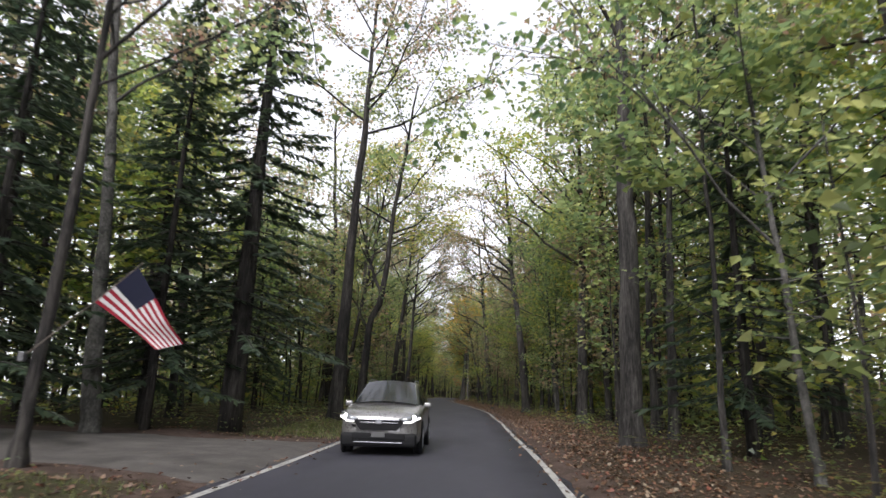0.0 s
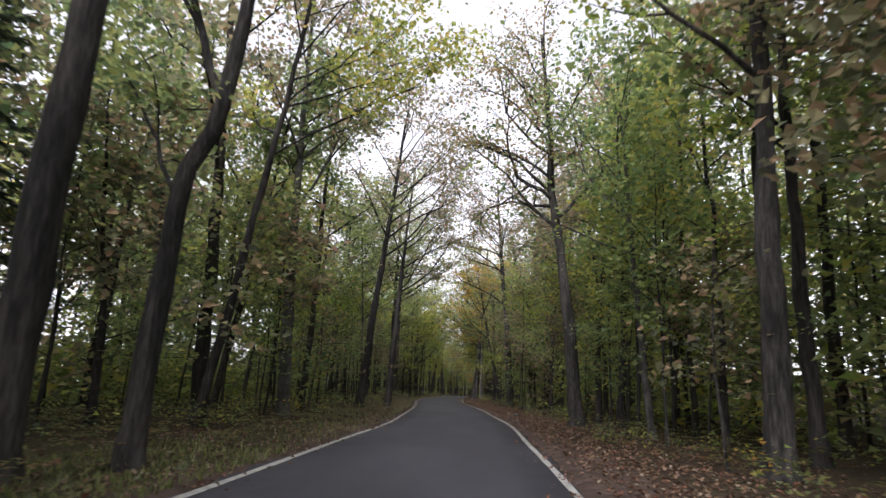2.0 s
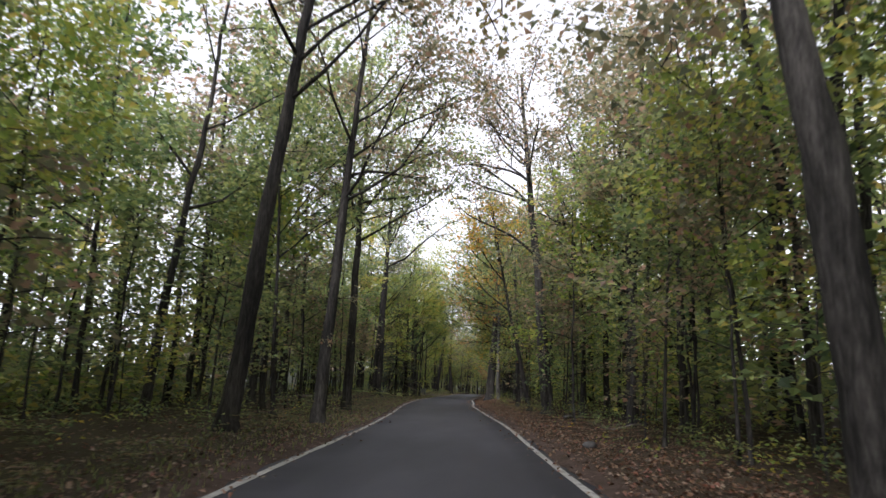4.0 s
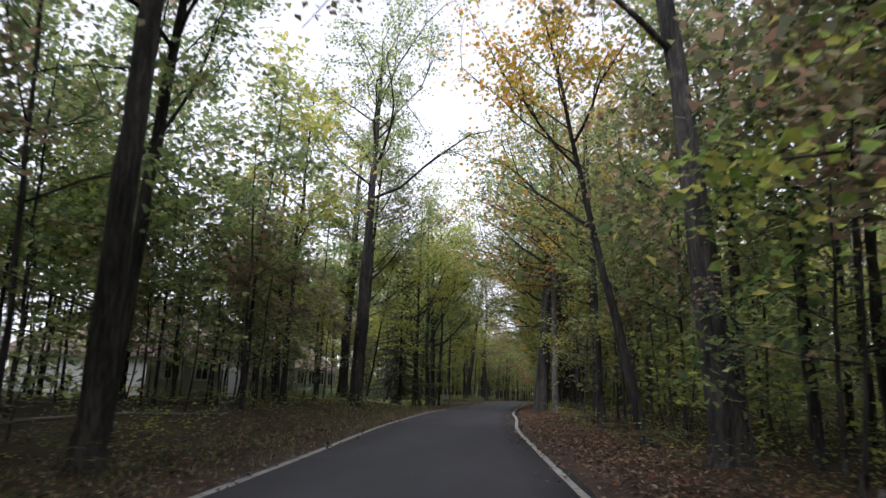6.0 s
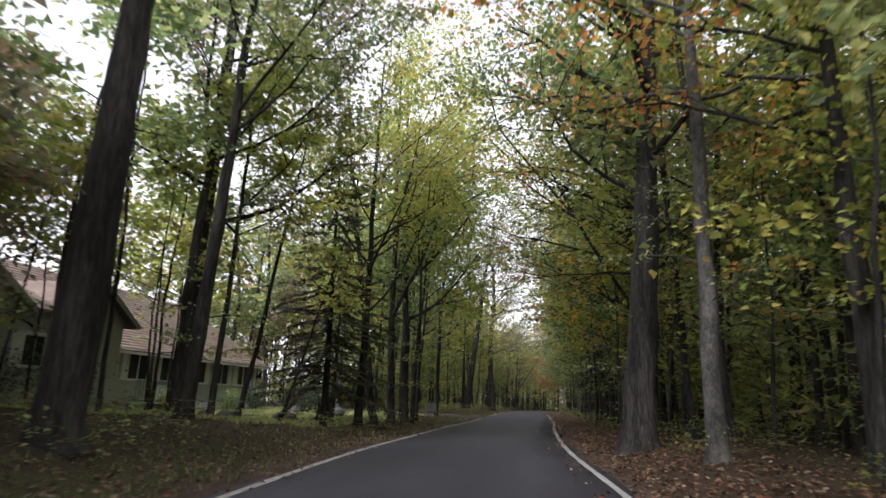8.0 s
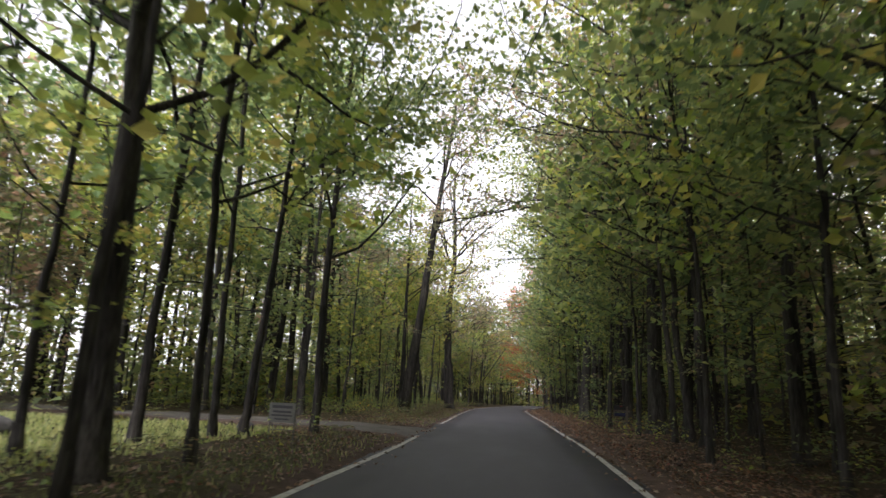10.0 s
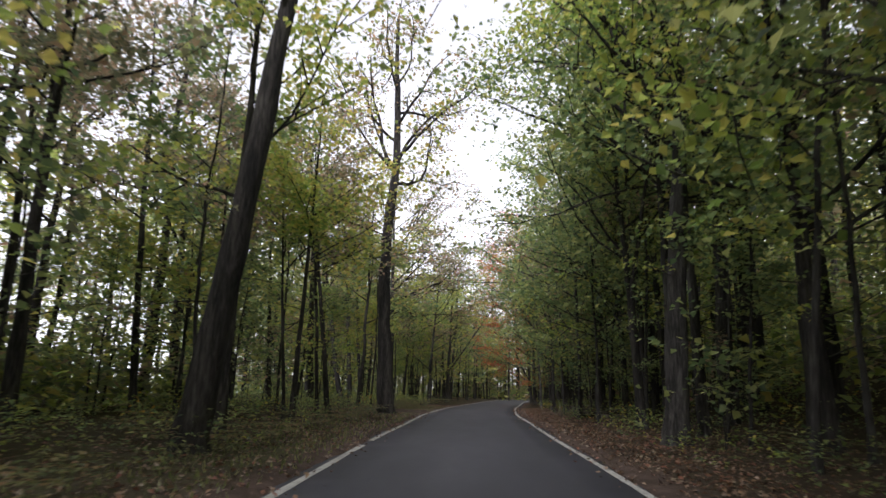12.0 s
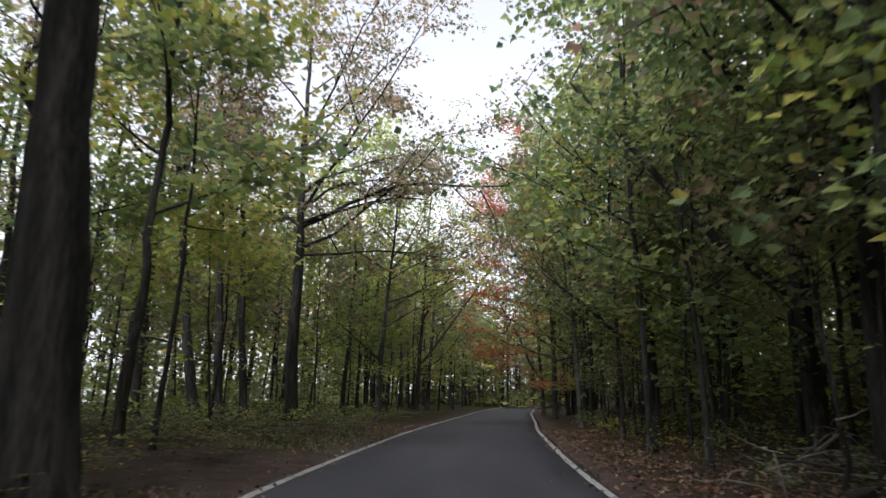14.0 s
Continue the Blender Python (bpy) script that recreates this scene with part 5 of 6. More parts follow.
    part("skid_plate", bevelled_box((1.1, 0.05, 0.03), (0, -2.34, 0.3), 0.01), CHROME, car)
    part("lower_intake", bevelled_box((1.2, 0.06, 0.15), (0, -2.33, 0.43), 0.03), BLACK, car)
    part("number_plate", bevelled_box((0.3, 0.012, 0.11), (0, -2.37, 0.47), 0.004), plain("plate_grey", (0.1, 0.1, 0.1), 0.5), car)
    for s in (-1, 1):
        part("wiper", tube([(s * 0.05, -1.02, 1.11), (s * 0.05 + 0.3, -0.96, 1.13), (s * 0.05 + 0.55, -0.9, 1.155)], [0.012, 0.01, 0.006], 5), BLACK, car)
        part("roof_rail", tube([(s * 0.6, -0.05, 1.645), (s * 0.6, 0.3, 1.7), (s * 0.59, 1.2, 1.7), (s * 0.58, 1.65, 1.635)], [0.016] * 4, 6), ALLOY, car)
    return car


suv(-2.2, 16.9, 1.0)


# ---- flag on a tree ----
def flag():
    base = np.array([-7.3, 10.05, 1.85])
    lo, hi, fly_hi, fly_lo = np.array([-6.22, 9.93, 2.70]), np.array([-5.52, 9.84, 3.28]), np.array([0.73, 0.32, -1.21]), np.array([1.08, 0.15, -0.72])
    root = thing("flag", tuple(base), "red, white and blue striped flag on a slanted pole", "flag")
    part("pole", tube(np.array([base, lo, hi, hi + (hi - lo) * 0.12]) - base, [0.012, 0.012, 0.01, 0.01], 8), DEAD_WOOD, root, "weathered wooden pole")
    part("bracket", bevelled_box((0.1, 0.1, 0.16), (-0.07, 0, -0.05), 0.015), METAL, root)
    nrm = np.cross(hi - lo, fly_hi)
    nrm /= np.linalg.norm(nrm)

    def cloth(u, w, lift=0.0):
        """u along the pole (0 low, 1 high), w along the fly."""
        ripple = 0.05 * math.sin(5 * w + 2 * u) * w + 0.025 * math.sin(11 * w - 3 * u) * w
        return lo + (hi - lo) * u + (fly_lo * (1 - u) + fly_hi * u) * w + nrm * (ripple + lift) - base

    red, white, blue = (surface(n, [(0.3, tuple(0.8 * v for v in c)), (0.7, c)], 6.0, 0.8, 0.15, 200.0) for n, c in (("red_cloth", (0.26, 0.01, 0.025)), ("white_cloth", (0.62, 0.6, 0.6)), ("navy_cloth", (0.008, 0.01, 0.03))))

    def patch(u0, u1, w0, w1, n, lift):
        v = [cloth(u, w0 + (w1 - w0) * i / n, lift + e) for i in range(n + 1) for u, e in ((u0, 0), (u1, 0), (u1, -0.003), (u0, -0.003))]
        return loft([v[4 * i:4 * i + 4] for i in range(n + 1)])

    for k in range(13):
        u1 = 1 - k / 13
        part("stripe", patch(u1 - 1 / 13, u1, 0.4 if k < 7 else 0.0, 1.0, 14, 0), red if k % 2 == 0 else white, root)
    canton = part("canton", patch(6 / 13, 1.0, 0.0, 0.4, 8, 0), blue, root, "navy blue field with white stars")
    star = None
    for r in range(9):
        for c in range(6 if r % 2 == 0 else 5):
            u = 1 - (r + 1) / 10 * 7 / 13
            w = 0.4 * ((c + (1 if r % 2 == 0 else 1.5) - 0.5) / 6.2)
            if star is None:
                ring = [(0.02 * (1 if i % 2 == 0 else 0.42) * math.sin(i * math.pi / 5), 0.02 * (1 if i % 2 == 0 else 0.42) * math.cos(i * math.pi / 5)) for i in range(10)]
                star = mesh_of("star", [(a, b, 0.0) for a, b in ring] + [(a, b, 0.004) for a, b in ring], [list(range(10, 20))] + [[i, (i + 1) % 10, (i + 1) % 10 + 10, i + 10] for i in range(10)], white)
            ob = part("star", star, white, canton)
            ob.matrix_basis = Matrix.Translation(cloth(u, w, 0.004)) @ Vector(nrm).to_track_quat("Z", "Y").to_matrix().to_4x4()


flag()


# ---- house behind the trees ----
SIDING = surface("sage_grey_siding", [(0.3, (0.31, 0.33, 0.31)), (0.5, (0.39, 0.41, 0.385)), (0.7, (0.46, 0.475, 0.445))], 0.8, 0.75, 0.15, 40.0)
SHINGLE = surface("tan_brown_roof_tiles", [(0.3, (0.13, 0.095, 0.075)), (0.5, (0.22, 0.165, 0.13)), (0.7, (0.31, 0.25, 0.205))], 1.5, 0.85, 0.5, 25.0)
PANE = plain("dark_window_glass", (0.03, 0.035, 0.04), 0.05, 0.0, 0.8)
RAIL_BLUE = surface("blue_grey_painted_rail", [(0.3, (0.16, 0.24, 0.3)), (0.7, (0.26, 0.35, 0.42))], 4.0, 0.6, 0.1, 30.0)


def house():
    x0, x1, y0, y1, eave, ridge = -33.5, -24.5, 103.0, 137.0, 3.3, 6.6
    gz = 0.05
    root = thing("house", (x1, (y0 + y1) / 2, gz), "long sage-grey house with tan roof and white windows", "house")
    L, W = y1 - y0, x1 - x0

    part("foundation", box((W + 0.1, L + 0.1, 0.75), (-W / 2, 0, 0.1)), WHITE, root, "white painted foundation band")
    for name, size, at in (("front_wall", (0.22, L, eave - 0.4), (-0.11, 0, (eave + 0.45) / 2)), ("back_wall", (0.22, L, eave - 0.4), (-W + 0.11, 0, (eave + 0.45) / 2)), ("end_wall", (W - 0.46, 0.22, eave - 0.4), (-W / 2, -L / 2 + 0.11, (eave + 0.45) / 2)), ("end_wall", (W - 0.46, 0.22, eave - 0.4), (-W / 2, L / 2 - 0.11, (eave + 0.45) / 2))):
        part(name, box(size, at), SIDING, root)
    board = mesh_of("siding_board", *box((0.03, L, 0.02), (0.012, 0, 0)), SIDING)
    for k in range(13):
        part("siding_board", board, SIDING, root).location = (0, 0, 0.62 + 0.21 * k)
    over, slope = 0.6, (ridge - eave) / (W / 2)
    for s in (1, -1):
        a = np.array([(-W / 2, -L / 2 - 0.5 + 3.0, ridge), (-W / 2, L / 2 + 0.5 - 3.0, ridge), (-W / 2 + s * (W / 2 + over), L / 2 + 0.5, eave - slope * over), (-W / 2 + s * (W / 2 + over), -L / 2 - 0.5, eave - slope * over)])
        v = np.concatenate([a, a - [0, 0, 0.16]])
        slab = part("roof", (v, [[0, 1, 2, 3], [7, 6, 5, 4], [0, 4, 5, 1], [1, 5, 6, 2], [2, 6, 7, 3], [3, 7, 4, 0]]), SHINGLE, root, "tan brown tiled roof slope")
        if s > 0:
            for k in range(26):
                u = (k + 0.5) / 26
                yl = (a[0] * (1 - u) + a[3] * u), (a[1] * (1 - u) + a[2] * u)
                p, q = yl
                v = np.array([p, q, q + [0.17, 0, -0.17 * slope + 0.035], p + [0.17, 0, -0.17 * slope + 0.035]]) + [0, 0, 0.01]
                v = np.concatenate([v, v - [0, 0, 0.05]])
                part("tile_course", (v, [[0, 1, 2, 3], [7, 6, 5, 4], [2, 6, 7, 3], [0, 4, 5, 1], [1, 5, 6, 2], [3, 7, 4, 0]]), SHINGLE, slab)
    for s in (-1, 1):
        e = s * (L / 2 + 0.5)
        v = np.array([(-W / 2, s * (L / 2 + 0.5 - 3.0), ridge), (over, e, eave - slope * over), (-W - over, e, eave - slope * over)])
        v = np.concatenate([v, v - [0, 0, 0.16]])
        part("roof_hip", (v, [[0, 1, 2] if s < 0 else [2, 1, 0], [3, 4, 5] if s > 0 else [5, 4, 3], [1, 4, 5, 2] if s < 0 else [2, 5, 4, 1], [0, 3, 4, 1], [2, 5, 3, 0]]), SHINGLE, root)
    part("fascia", box((0.05, L + 1.0, 0.22), (over + 0.03, 0, eave - slope * over - 0.06)), WHITE, root, "white fascia board")
    # a wing with two gables towards the road
    wing_y, ww, wl, low, peak = -5.4, 9.2, 2.4, 3.9, 5.15
    part("wing_wall", box((wl, ww, low - 0.45), (wl / 2, wing_y, (low + 0.45) / 2)), SIDING, root)
    for gy, half in ((-8.2, 1.85), (-2.7, 1.85)):
        part("wing_gable", (np.array([(wl, gy - half, low), (wl, gy + half, low), (wl, gy, peak - 0.12), (-3, gy - half, low), (-3, gy + half, low), (-3, gy, peak - 0.12)]), [[0, 1, 2], [5, 4, 3], [0, 3, 4, 1], [1, 4, 5, 2], [2, 5, 3, 0]]), SIDING, root)
        for s in (-1, 1):
            a = np.array([(wl + 0.4, gy, peak), (-4, gy, peak), (-4, gy + s * (half + 0.5), low - 0.2), (wl + 0.4, gy + s * (half + 0.5), low - 0.2)])
            v = np.concatenate([a, a - [0, 0, 0.14]])
            part("wing_roof", (v, [[0, 1, 2, 3], [7, 6, 5, 4], [0, 4, 5, 1], [1, 5, 6, 2], [2, 6, 7, 3], [3, 7, 4, 0]]), SHINGLE, root)
            part("rake_board", tube([(wl + 0.43, gy, peak - 0.08), (wl + 0.43, gy + s * (half + 0.5), low - 0.28)], [0.12, 0.12], 4), WHITE, root, "white rake board")
    a = np.array([(0.6, -6.4, 4.75), (0.6, -4.5, 4.75), (wl + 0.35, -4.5, 3.7), (wl + 0.35, -6.4, 3.7)])
    v = np.concatenate([a, a - [0, 0, 0.12]])
    part("wing_roof", (v, [[0, 1, 2, 3], [7, 6, 5, 4], [0, 4, 5, 1], [1, 5, 6, 2], [2, 6, 7, 3], [3, 7, 4, 0]]), SHINGLE, root)

    def window(yc, zc, w, h, xf):
        frame_ = part("window", joined([box((0.08, w + 0.24, 0.12), (xf, yc, zc + h / 2 + 0.06)), box((0.12, w + 0.34, 0.1), (xf + 0.02, yc, zc - h / 2 - 0.05)), box((0.08, 0.12, h), (xf, yc - w / 2 - 0.06, zc)), box((0.08, 0.12, h), (xf, yc + w / 2 + 0.06, zc)), box((0.06, 0.07, h), (xf, yc, zc))]), WHITE, root, "white framed window")
        for s in (-1, 1):
            part("pane", box((0.02, w / 2 - 0.04, h - 0.01), (xf - 0.01, yc + s * w / 4, zc)), PANE, frame_)
            part("shutter", box((0.05, 0.35, h + 0.15), (xf, yc + s * (w / 2 + 0.33), zc)), WHITE, frame_)

    for yc in (-14.5, -11, 1.2, 4.0, 6.6, 9.5, 12.2, 15.0):
        window(yc, 2.15, 1.5, 1.15, 0.03)
    for yc in (-8.2, -5.3, -3.0):
        window(yc, 2.3, 0.9, 1.0, wl + 0.03)
    part("downspout", tube([(0.09, 5.0, 0.3), (0.09, 5.0, eave - 0.3)], [0.045, 0.045], 8), WHITE, root)
    part("downspout", tube([(0.09, 16.6, 0.3), (0.09, 16.6, eave - 0.3)], [0.045, 0.045], 8), WHITE, root)
    part("chimney", bevelled_box((0.9, 0.9, 2.2), (-W / 2, 6, ridge + 0.4), 0.03), STONE, root)
    deck = thing("deck", (x1 + 2.6, 122.4, 0.1), "low wooden deck with blue-grey railing beside the house", "deck")
    part("platform", joined([box((2.6, 4.2, 0.12), (-1.3, 0, 0.42))] + [box((0.12, 0.12, 0.4), (sx, sy, 0.18)) for sx in (-2.4, -0.1) for sy in (-2, 2)]), DEAD_WOOD, deck)
    part("top_rail", box((0.1, 4.2, 0.07), (0, 0, 1.42)), RAIL_BLUE, deck)
    part("bottom_rail", box((0.06, 4.2, 0.06), (0, 0, 0.6)), RAIL_BLUE, deck)
    for k in range(19):
        part("baluster", box((0.045, 0.045, 0.8), (0, -2.05 + k * 4.1 / 18, 1.0)), RAIL_BLUE, deck)


house()


def shrub(x, y, h, seed, leaf, label):
    rng = np.random.default_rng(seed)
    root = thing("shrub", (x, y, float(ground_z(x, y))), label, "shrub", "garden shrubs")
    stems, cen = [], []
    for k in range(9):
        a = k * 0.7
        lp, lr = bough((0, 0, -0.05), (math.cos(a) * 0.45, math.sin(a) * 0.45, 1), h * rng.uniform(0.7, 1.0), 0.018, rng, 5, 0.1, 0.12)
        stems.append(tube(lp, lr, 4, False))
        cen += [lp[1], lp[2], lp[3], lp[4]]
    tagged(part("stem_growth", joined(stems), BARK_DARK, root), kind="stuff")
    part("foliage", leaf_quads(np.array(cen), 22, 0.2 * h, 0.13, rng, 0.8), leaf, root)


for n, (x, y, h, m, w) in enumerate([(-21.2, 112.5, 1.9, NEEDLE, "dark clipped evergreen shrub by the house wall"), (-21.3, 115.4, 2.1, NEEDLE, "dark clipped evergreen shrub by the house wall"), (-22.9, 130.5, 1.3, LEAF_GREEN, "green garden shrub by the house wall"), (-22.6, 133.0, 1.5, NEEDLE, "dark clipped evergreen shrub by the house wall"), (-19.5, 134.0, 1.6, NEEDLE, "small blue-green spruce bush on the lawn"), (-22.0, 122.5, 1.1, LEAF_LIME, "yellowish garden shrub by the house wall")]):
    shrub(x, y, h, 90 + n, m, w)


# ---- yard, roadside and forest-floor things ----
def rock(x, y, size, seed, squash=0.6, mat=None, label="rounded grey field stone on the grass", group="field stones"):
    bm = bmesh.new()
    bmesh.ops.create_icosphere(bm, subdivisions=3, radius=size / 2)
    for v in bm.verts:
        p = v.co * (2.2 / size)
        v.co *= 1 + 0.22 * noise.noise(p + Vector((seed, 0, 0))) + 0.07 * noise.noise(p * 3 + Vector((0, seed, 0)))
        v.co.z *= squash
    me = bpy.data.meshes.new("boulder")
    bm.to_mesh(me)
    bm.free()
    me.materials.append(mat or STONE)
    me.polygons.foreach_set("use_smooth", np.ones(len(me.polygons), bool))
    ob = new("boulder", me)
    ob.matrix_basis = pose(x, y, float(ground_z(x, y)) + size * squash * 0.28, 0, 0, seed * 40)
    tagged(ob, label, "stone", group)


for n, (x, y, s) in enumerate([(-16.0, 122.4, 0.9), (-20.2, 134.0, 0.9), (-17.5, 134.2, 0.8), (-17.1, 124.2, 0.6), (-17.8, 120.6, 0.9), (-16.1, 129.6, 0.7), (-21.5, 119.5, 0.7), (-20.8, 118.0, 0.6), (-19.3, 121.5, 0.7), (-21.0, 114.0, 0.8), (-14.2, 139.6, 0.5), (1.6, 63.0, 0.4)]):
    rock(x, y, s, n + 1)


def stump():
    rng = np.random.default_rng(3)
    x, y = -14.65, 123.2
    root = thing("tree_stump", (x, y, float(ground_z(x, y)) - 0.05), "jagged dark rotten tree stump on the lawn", "stump")
    sides = 22
    a = np.linspace(0, 2 * np.pi, sides, endpoint=False)
    rings = []
    for z, r in ((0, 0.46), (0.12, 0.36), (0.35, 0.3), (0.6, 0.27)):
        rr = r * (1 + 0.12 * np.sin(3 * a) + 0.06 * rng.normal(size=sides))
        rings.append(np.stack([rr * np.cos(a), rr * np.sin(a), z + 0 * a], 1))
    spike = 0.62 + 0.18 * rng.random(sides) + 0.45 * np.exp(-((a - 0.7) / 0.35) ** 2) + 0.25 * np.exp(-((a - 3.4) / 0.3) ** 2)
    rings.append(np.stack([0.25 * np.cos(a), 0.25 * np.sin(a), spike], 1))
    rings.append(np.stack([0.17 * np.cos(a), 0.17 * np.sin(a), spike - 0.08], 1))
    rings.append(np.stack([0.12 * np.cos(a), 0.12 * np.sin(a), 0.3 + 0 * a], 1))
    part("stump_body", loft(rings), DARK_WOOD, root)
    part("splinter", tube([(0.1, 0.1, 0.55), (0.2, 0.16, 0.95), (0.34, 0.2, 1.4)], [0.15, 0.1, 0.03], 7), DARK_WOOD, root)
    part("splinter", tube([(-0.28, -0.08, 0.4), (-0.33, -0.1, 0.75)], [0.06, 0.012], 5), DARK_WOOD, root)
    for k in range(5):
        b = k * 1.25
        part("root", tube([(0.3 * math.cos(b), 0.3 * math.sin(b), 0.15), (0.55 * math.cos(b), 0.55 * math.sin(b), 0.06), (0.8 * math.cos(b), 0.8 * math.sin(b), -0.02)], [0.12, 0.08, 0.03], 6), DARK_WOOD, root)


stump()


def yard_sign():
    x, y = -12.35, 137.3
    root = thing("yard_sign", (x, y, float(ground_z(x, y))), "small weathered grey lettered board on a low stand", "sign", turn=-8)
    board = part("board", bevelled_box((0.72, 0.03, 0.48), (0, 0, 0.72), 0.01), surface("weathered_sign_board", [(0.3, (0.13, 0.13, 0.125)), (0.7, (0.24, 0.24, 0.23))], 3.0, 0.6, 0.1, 30.0), root)
    ink = plain("faded_dark_ink", (0.06, 0.06, 0.07), 0.7)
    for z, w, h in ((0.86, 0.56, 0.07), (0.74, 0.5, 0.05), (0.65, 0.58, 0.04), (0.56, 0.4, 0.04)):
        part("printed_bar", box((w, 0.006, h), (0, -0.018, z)), ink, board)
    for s in (-1, 1):
        part("leg", tube([(s * 0.34, 0.03, -0.1), (s * 0.34, 0.03, 0.98)], [0.014, 0.014], 6), METAL, root)
        part("stay", tube([(s * 0.34, 0.03, 0.7), (s * 0.34, 0.4, -0.05)], [0.01, 0.01], 5), METAL, root)
    for z in (0.3, 0.42):
        part("crossbar", tube([(-0.34, 0.03, z), (0.34, 0.03, z)], [0.01, 0.01], 5), METAL, root)


yard_sign()


def mailbox():
    x, y = -1.35, 152.4
    root = thing("mailbox", (x, y, float(ground_z(x, y))), "dark roadside mailbox with a newspaper tube on a wooden post", "mailbox", turn=4)
    part("post", bevelled_box((0.1, 0.1, 1.15), (0.18, 0, 0.5), 0.012), DEAD_WOOD, root)
    part("arm", bevelled_box((0.75, 0.09, 0.09), (-0.05, 0, 0.86), 0.01), DEAD_WOOD, root)
    prof = [(-0.09, 0.0), (0.09, 0.0), (0.09, 0.12)] + [(0.09 * math.cos(a), 0.12 + 0.09 * math.sin(a)) for a in np.linspace(0.3, 2.84, 7)] + [(-0.09, 0.12)]
    shell = loft([[(xx, p, 0.91 + q) for p, q in prof] for xx in (-0.4, 0.12)])
    case = part("box", shell, plain("black_enamel", (0.02, 0.02, 0.022), 0.4), root)
    part("door", loft([[(xx, p * 1.06, 0.905 + q * 1.06) for p, q in prof] for xx in (-0.425, -0.402)]), BLACK, case)
    part("signal_arm", box((0.12, 0.012, 0.03), (-0.1, -0.1, 1.08)), plain("red_enamel", (0.35, 0.02, 0.02), 0.4), case)
    part("newspaper_tube", loft([[(xx, -0.02 + p * 0.9, 0.62 + q * 0.8) for p, q in prof] for xx in (-0.4, 0.1)]), plain("dark_blue_plastic", (0.012, 0.016, 0.05), 0.5), root)


mailbox()


def log(name, points, radius, mat, label, category="log", group="fallen wood", twigs=0, seed=1):
    rng = np.random.default_rng(seed)
    pts = np.array([(x, y, float(ground_z(x, y)) + z) for x, y, z in points])
    origin = pts[0].copy()
    root = thing(name, tuple(origin), label, category, group)
    part("stem", tube(pts - origin, np.linspace(radius, radius * 0.6, len(pts)), 9, True, 0.06, rng), mat, root, smooth=True)
    for _ in range(twigs):
        i = rng.integers(0, len(pts))
        lp, lr = bough(pts[i] - origin, (rng.normal(), rng.normal(), 0.4), rng.uniform(0.4, 1.1), radius * 0.4, rng, 4, 0.1, 0.2)
        part("twig", tube(lp, lr, 5, False), mat, root)


log("fallen_log", [(0.2, 187.4, 0.12), (0.9, 185.0, 0.16), (1.3, 182.2, 0.14)], 0.15, DEAD_WOOD, "weathered grey fallen log among leaves", twigs=1, seed=4)
log("fallen_log", [(0.6, 179.8, 0.1), (1.5, 181.3, 0.13), (2.4, 183.2, 0.1)], 0.1, DEAD_WOOD, "weathered grey fallen log among leaves", twigs=2, seed=5)
log("fallen_log", [(2.4, 79.0, 0.08), (2.9, 80.2, 0.12)], 0.11, BARK_PALE, "short pale fallen birch log", twigs=1, seed=6)
log("fallen_log", [(-1.1, 181.7, 0.1), (-0.4, 181.5, 0.12), (0.35, 181.2, 0.1)], 0.12, DEAD_WOOD, "short weathered grey log on leaf litter", twigs=1, seed=7)
log("fallen_log", [(-1.9, 183.5, 0.12), (-0.4, 182.8, 0.16), (1.1, 182.3, 0.2)], 0.15, DARK_WOOD, "dark rotten log beside the heap of branches", twigs=4, seed=14)
log("fallen_branch", [(-0.9, 187.5, 0.05), (-0.7, 186.6, 0.35), (-0.5, 185.9, 0.8), (-0.9, 185.3, 1.1)], 0.05, DEAD_WOOD, "bare pale fallen branch sticking up", "branch", twigs=4, seed=8)
log("fallen_branch", [(-2.6, 183.6, 0.03), (-2.62, 183.7, 0.4), (-2.66, 183.8, 0.75)], 0.025, DEAD_WOOD, "bare pale fallen branch sticking up", "branch", twigs=2, seed=9)
log("fallen_branch", [(0.2, 171.5, 0.25), (1.5, 173.5, 0.55), (2.6, 175.0, 0.9)], 0.05, DEAD_WOOD, "bare pale fallen branch leaning on the bank", "branch", twigs=3, seed=10)
log("fallen_branch", [(-16.0, 84.0, 0.1), (-13.5, 86.0, 0.3), (-11.5, 87.0, 0.2)], 0.06, DEAD_WOOD, "dark fallen branch on the bank", "branch", twigs=3, seed=11)
log("fallen_branch", [(3.4, 70.5, 0.05), (4.5, 72.0, 0.2), (5.2, 73.5, 0.1)], 0.05, DEAD_WOOD, "dark fallen branch among leaves", "branch", twigs=2, seed=13)

def brush_heap():
    rng = np.random.default_rng(17)
    x0, y0 = -0.5, 185.6
    z0 = float(ground_z(x0, y0))
    root = thing("brush_heap", (x0, y0, z0), "low heap of grey dead branches on leaf litter", "brush heap")
    for k in range(64):
        a = rng.uniform(-0.9, 0.9) + (math.pi if k % 3 else 0)
        dx, dy = rng.uniform(-2.0, 2.3), rng.uniform(-2.4, 1.8)
        ground = float(ground_z(x0 + dx, y0 + dy)) - z0
        ln = rng.uniform(0.5, 1.7)
        lp, lr = bough((dx, dy, ground + rng.uniform(0.02, 0.5)), (math.cos(a), math.sin(a), rng.uniform(-0.08, 0.4)), ln, rng.uniform(0.008, 0.03) + (0.03 if k % 9 == 0 else 0), rng, 6, -0.1, 0.2)
        part("dead_branch", tube(lp, lr, 5), DARK_WOOD if k % 2 else DEAD_WOOD, root)


brush_heap()

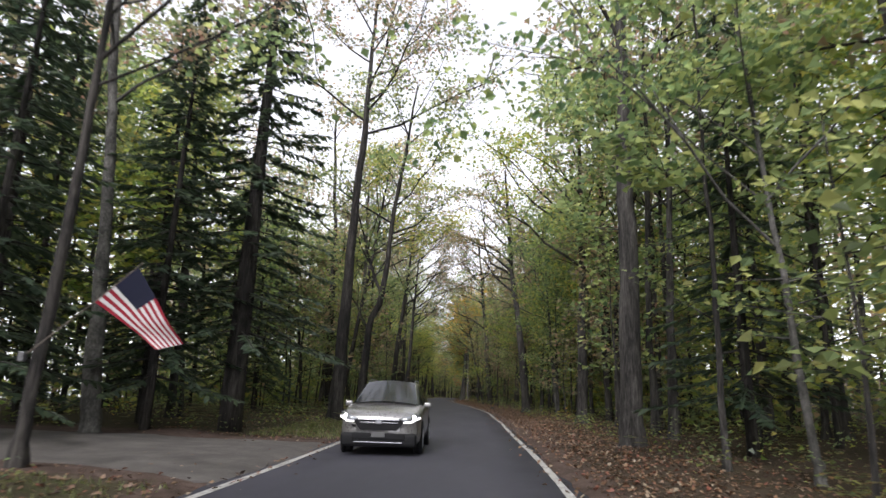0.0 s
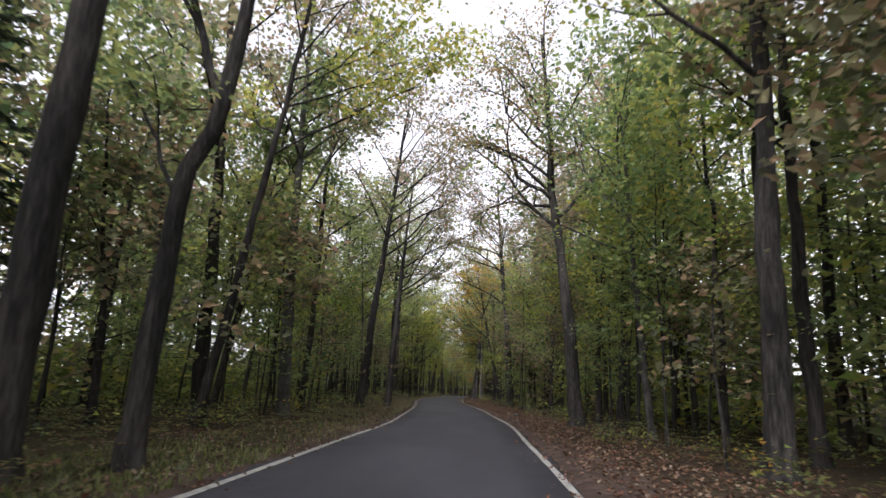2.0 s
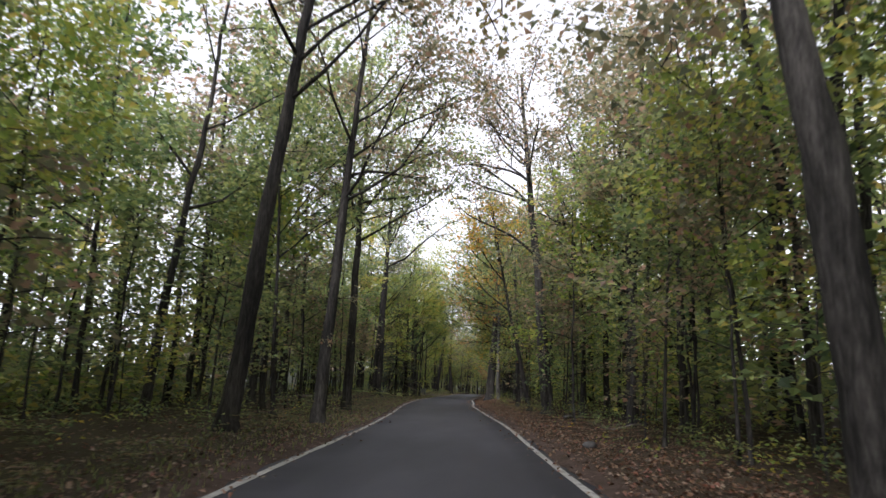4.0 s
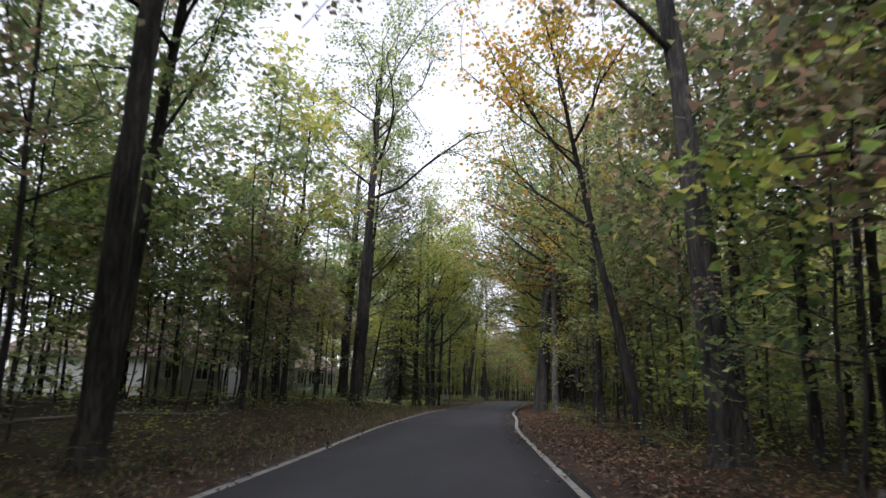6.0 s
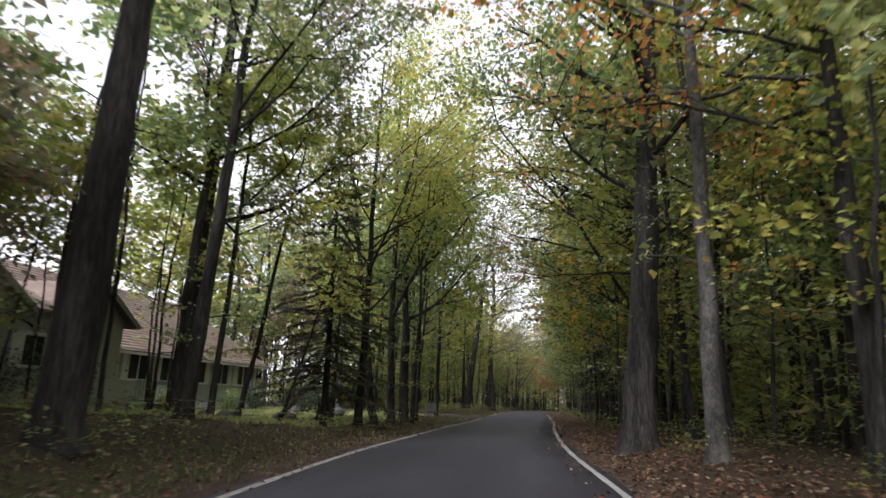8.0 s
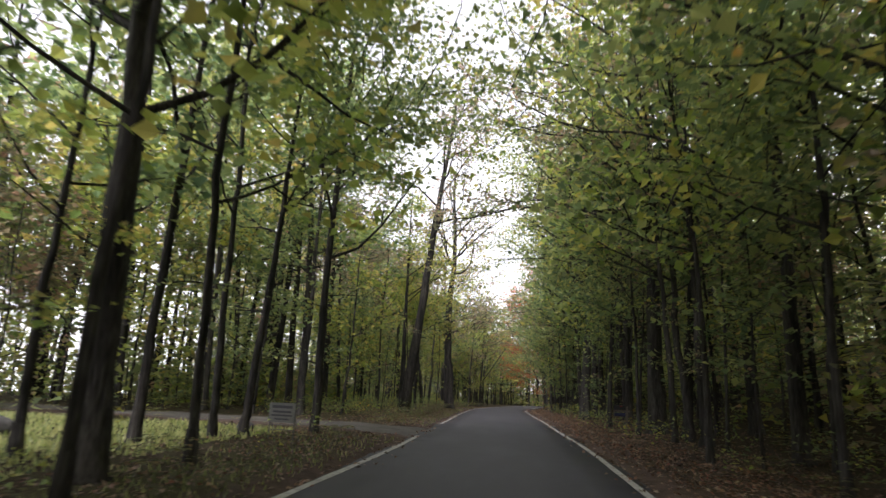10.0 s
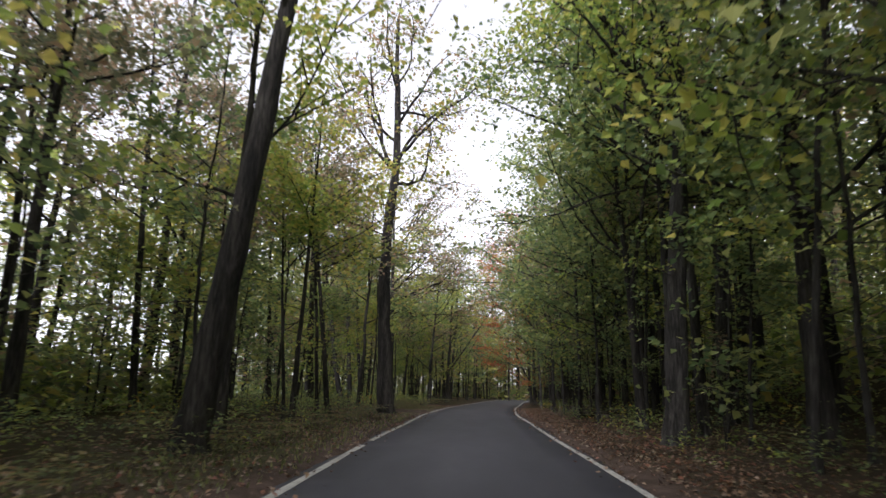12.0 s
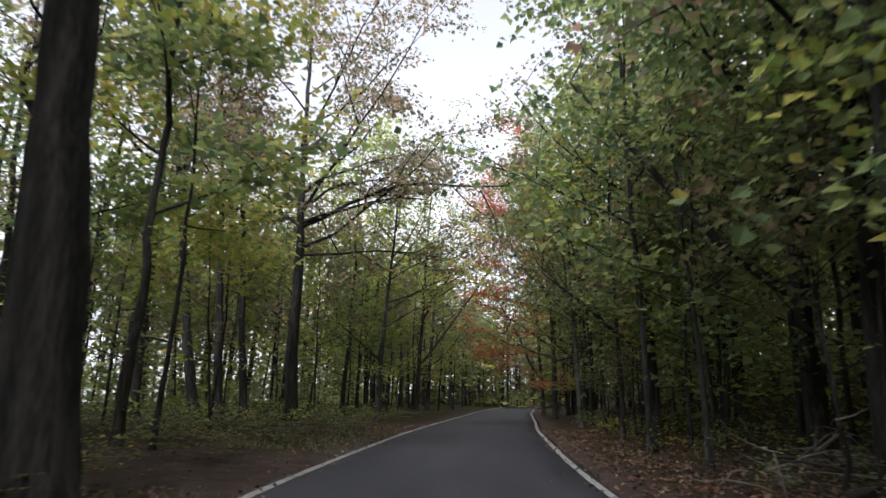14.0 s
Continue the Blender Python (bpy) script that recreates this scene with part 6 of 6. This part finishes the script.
# ---- forest floor ----
def fallen_leaves():
    rng = np.random.default_rng(21)
    n = 90000
    y = rng.uniform(2, 205, n)
    d = (2.95 + rng.gamma(2.0, 1.35, n)) * np.where(rng.random(n) < 0.66, 1, -1)
    few = rng.random(n) < 0.035
    d[few] = rng.uniform(-2.9, 2.9, few.sum())
    d[few] = np.sign(d[few]) * (2.9 - np.abs(rng.normal(0, 0.35, few.sum())))
    x = road_x(y) + d
    keep = ~((d < -7) & (y > 114) & (y < 140) & (rng.random(n) < 0.85))
    track = (d < -2.9) & (((y > 9.8) & (y < 18.8)) | ((y > 142.5) & (y < 147.5)) | ((y > 183) & (y < 189.5) & (d > -7)))
    keep &= ~(track & (rng.random(n) < 0.85))
    x, y, d = x[keep], y[keep], d[keep]
    n = len(x)
    z = np.where(np.abs(d) < 2.8, 0.012 + dip(y), ground_z(x, y)) + rng.uniform(0.006, 0.035, n)
    a = rng.uniform(0, 6.283, n)
    tilt = rng.normal(0, 0.3, (n, 2))
    s = rng.uniform(0.045, 0.115, n)
    u = np.stack([np.cos(a), np.sin(a), tilt[:, 0]], 1) * s[:, None]
    w = np.stack([-np.sin(a), np.cos(a), tilt[:, 1]], 1) * (s * 0.42)[:, None]
    c = np.stack([x, y, z], 1)
    curl = np.array([0, 0, 1.0]) * (s * rng.uniform(0.0, 0.3, n))[:, None]
    v = np.stack([c - u * 0.5, c + w + curl, c + u * 0.5, c - w + curl], 1).reshape(-1, 3)
    lone("fallen_leaves", (v, np.arange(4 * n).reshape(-1, 4)), LITTER, "brown and tan fallen leaves along the road edges", "leaves", "stuff")


def ferns():
    rng = np.random.default_rng(31)
    verts, at = [], 0
    quads = []
    for k in range(1500):
        y = rng.uniform(3, 205)
        left = rng.random() < 0.6
        if k > 1000:
            y, left = (rng.uniform(150, 214) if k < 1350 else rng.uniform(22, 70)), True
        d = -(4.4 + 13 * rng.random() ** 1.5) if left else rng.uniform(5.0, 13)
        x = float(road_x(y)) + d
        if left and (9.5 < y < 19 or 142.5 < y < 147.5 or (d < -6.5 and 113 < y < 141)):
            continue
        base = np.array([x, y, float(ground_z(x, y))])
        size = rng.uniform(0.3, 0.7)
        for f in range(6):
            a = f * 1.05 + rng.uniform(-0.3, 0.3)
            out = np.array([math.cos(a), math.sin(a), 0])
            side = np.array([-math.sin(a), math.cos(a), 0])
            for s in range(3):
                p = base + out * size * (0.25 + 0.3 * s) + np.array([0, 0, size * (0.75 * math.sin(0.6 + 0.6 * s))])
                wdt = size * (0.26 - 0.06 * s)
                for sg in (-1, 1):
                    q = np.stack([p, p + out * 0.09 * size + side * sg * wdt * 0.5, p + out * 0.05 * size + side * sg * wdt - [0, 0, 0.05 * size], p - out * 0.07 * size + side * sg * wdt * 0.5])
                    verts.append(q)
                    quads.append([at, at + 1, at + 2, at + 3])
                    at += 4
    lone("ferns", (np.concatenate(verts), quads), FERN, "low green and yellowing ferns between the trunks", "ferns", "stuff")


def blades(rng, y, d, low, high, width):
    x = road_x(y) + d
    n = len(y)
    c = np.stack([x, y, ground_z(x, y) - 0.01], 1)
    a = rng.uniform(0, 6.283, n)
    h = rng.uniform(low, high, n)[:, None]
    side = np.stack([np.cos(a), np.sin(a), 0 * a], 1) * width
    bend = np.stack([-np.sin(a), np.cos(a), 0 * a], 1) * h * rng.uniform(0.1, 0.8, n)[:, None]
    up = np.array([0, 0, 1.0]) * h
    v = np.stack([c - side, c + side, c + up + bend], 1).reshape(-1, 3)
    return v, np.arange(3 * n).reshape(-1, 3)


def grass():
    rng = np.random.default_rng(41)
    n = 18000
    y = np.where(rng.random(n) < 0.25, rng.uniform(19.5, 36, n), rng.uniform(2, 200, n))
    d = -rng.uniform(3.0, 5.8, n)
    ok = ~(((y > 9.5) & (y < 19)) | ((y > 141.5) & (y < 149)) | ((y > 183) & (y < 189.5)))
    lone("grass", blades(rng, y[ok], d[ok], 0.04, 0.15, 0.02), GRASS, "short green grass along the verge", "grass", "stuff")
    n = 34000
    y, d = rng.uniform(112, 141, n), -rng.uniform(6.2, 21, n)
    lone("lawn_grass", blades(rng, y, d, 0.05, 0.17, 0.03), LAWN_GRASS, "pale green rough grass of the house lawn", "grass", "stuff")


def undergrowth():
    """Knee-high leafy plants between the nearest trunks."""
    rng = np.random.default_rng(51)
    n = 4200
    y = np.where(rng.random(n) < 0.25, rng.uniform(148, 215, n), rng.uniform(0, 215, n))
    left = rng.random(n) < 0.58
    d = np.where(left, -rng.uniform(5.0, 22, n), rng.uniform(4.7, 17, n))
    x = road_x(y) + d
    ok = ~(left & (((y > 9.5) & (y < 19)) | ((y > 141) & (y < 149)) | ((d < -6.5) & (y > 116) & (y < 141))))
    x, y = x[ok], y[ok]
    c = np.stack([x, y, ground_z(x, y) + rng.uniform(0.08, 0.75, len(x))], 1)
    pick = rng.random(len(c))
    for mat, sel, words in ((LEAF_GREEN, pick < 0.7, "green"), (LEAF_LIME, (pick >= 0.7) & (pick < 0.96), "yellow-green"), (LEAF_YELLOW, pick >= 0.96, "yellow")):
        lone("undergrowth", leaf_quads(c[sel], 12, 0.22, 0.12, rng, 0.6), mat, f"{words} knee-high plants between the trunks", "undergrowth", "stuff")


fallen_leaves()
undergrowth()
ferns()
grass()
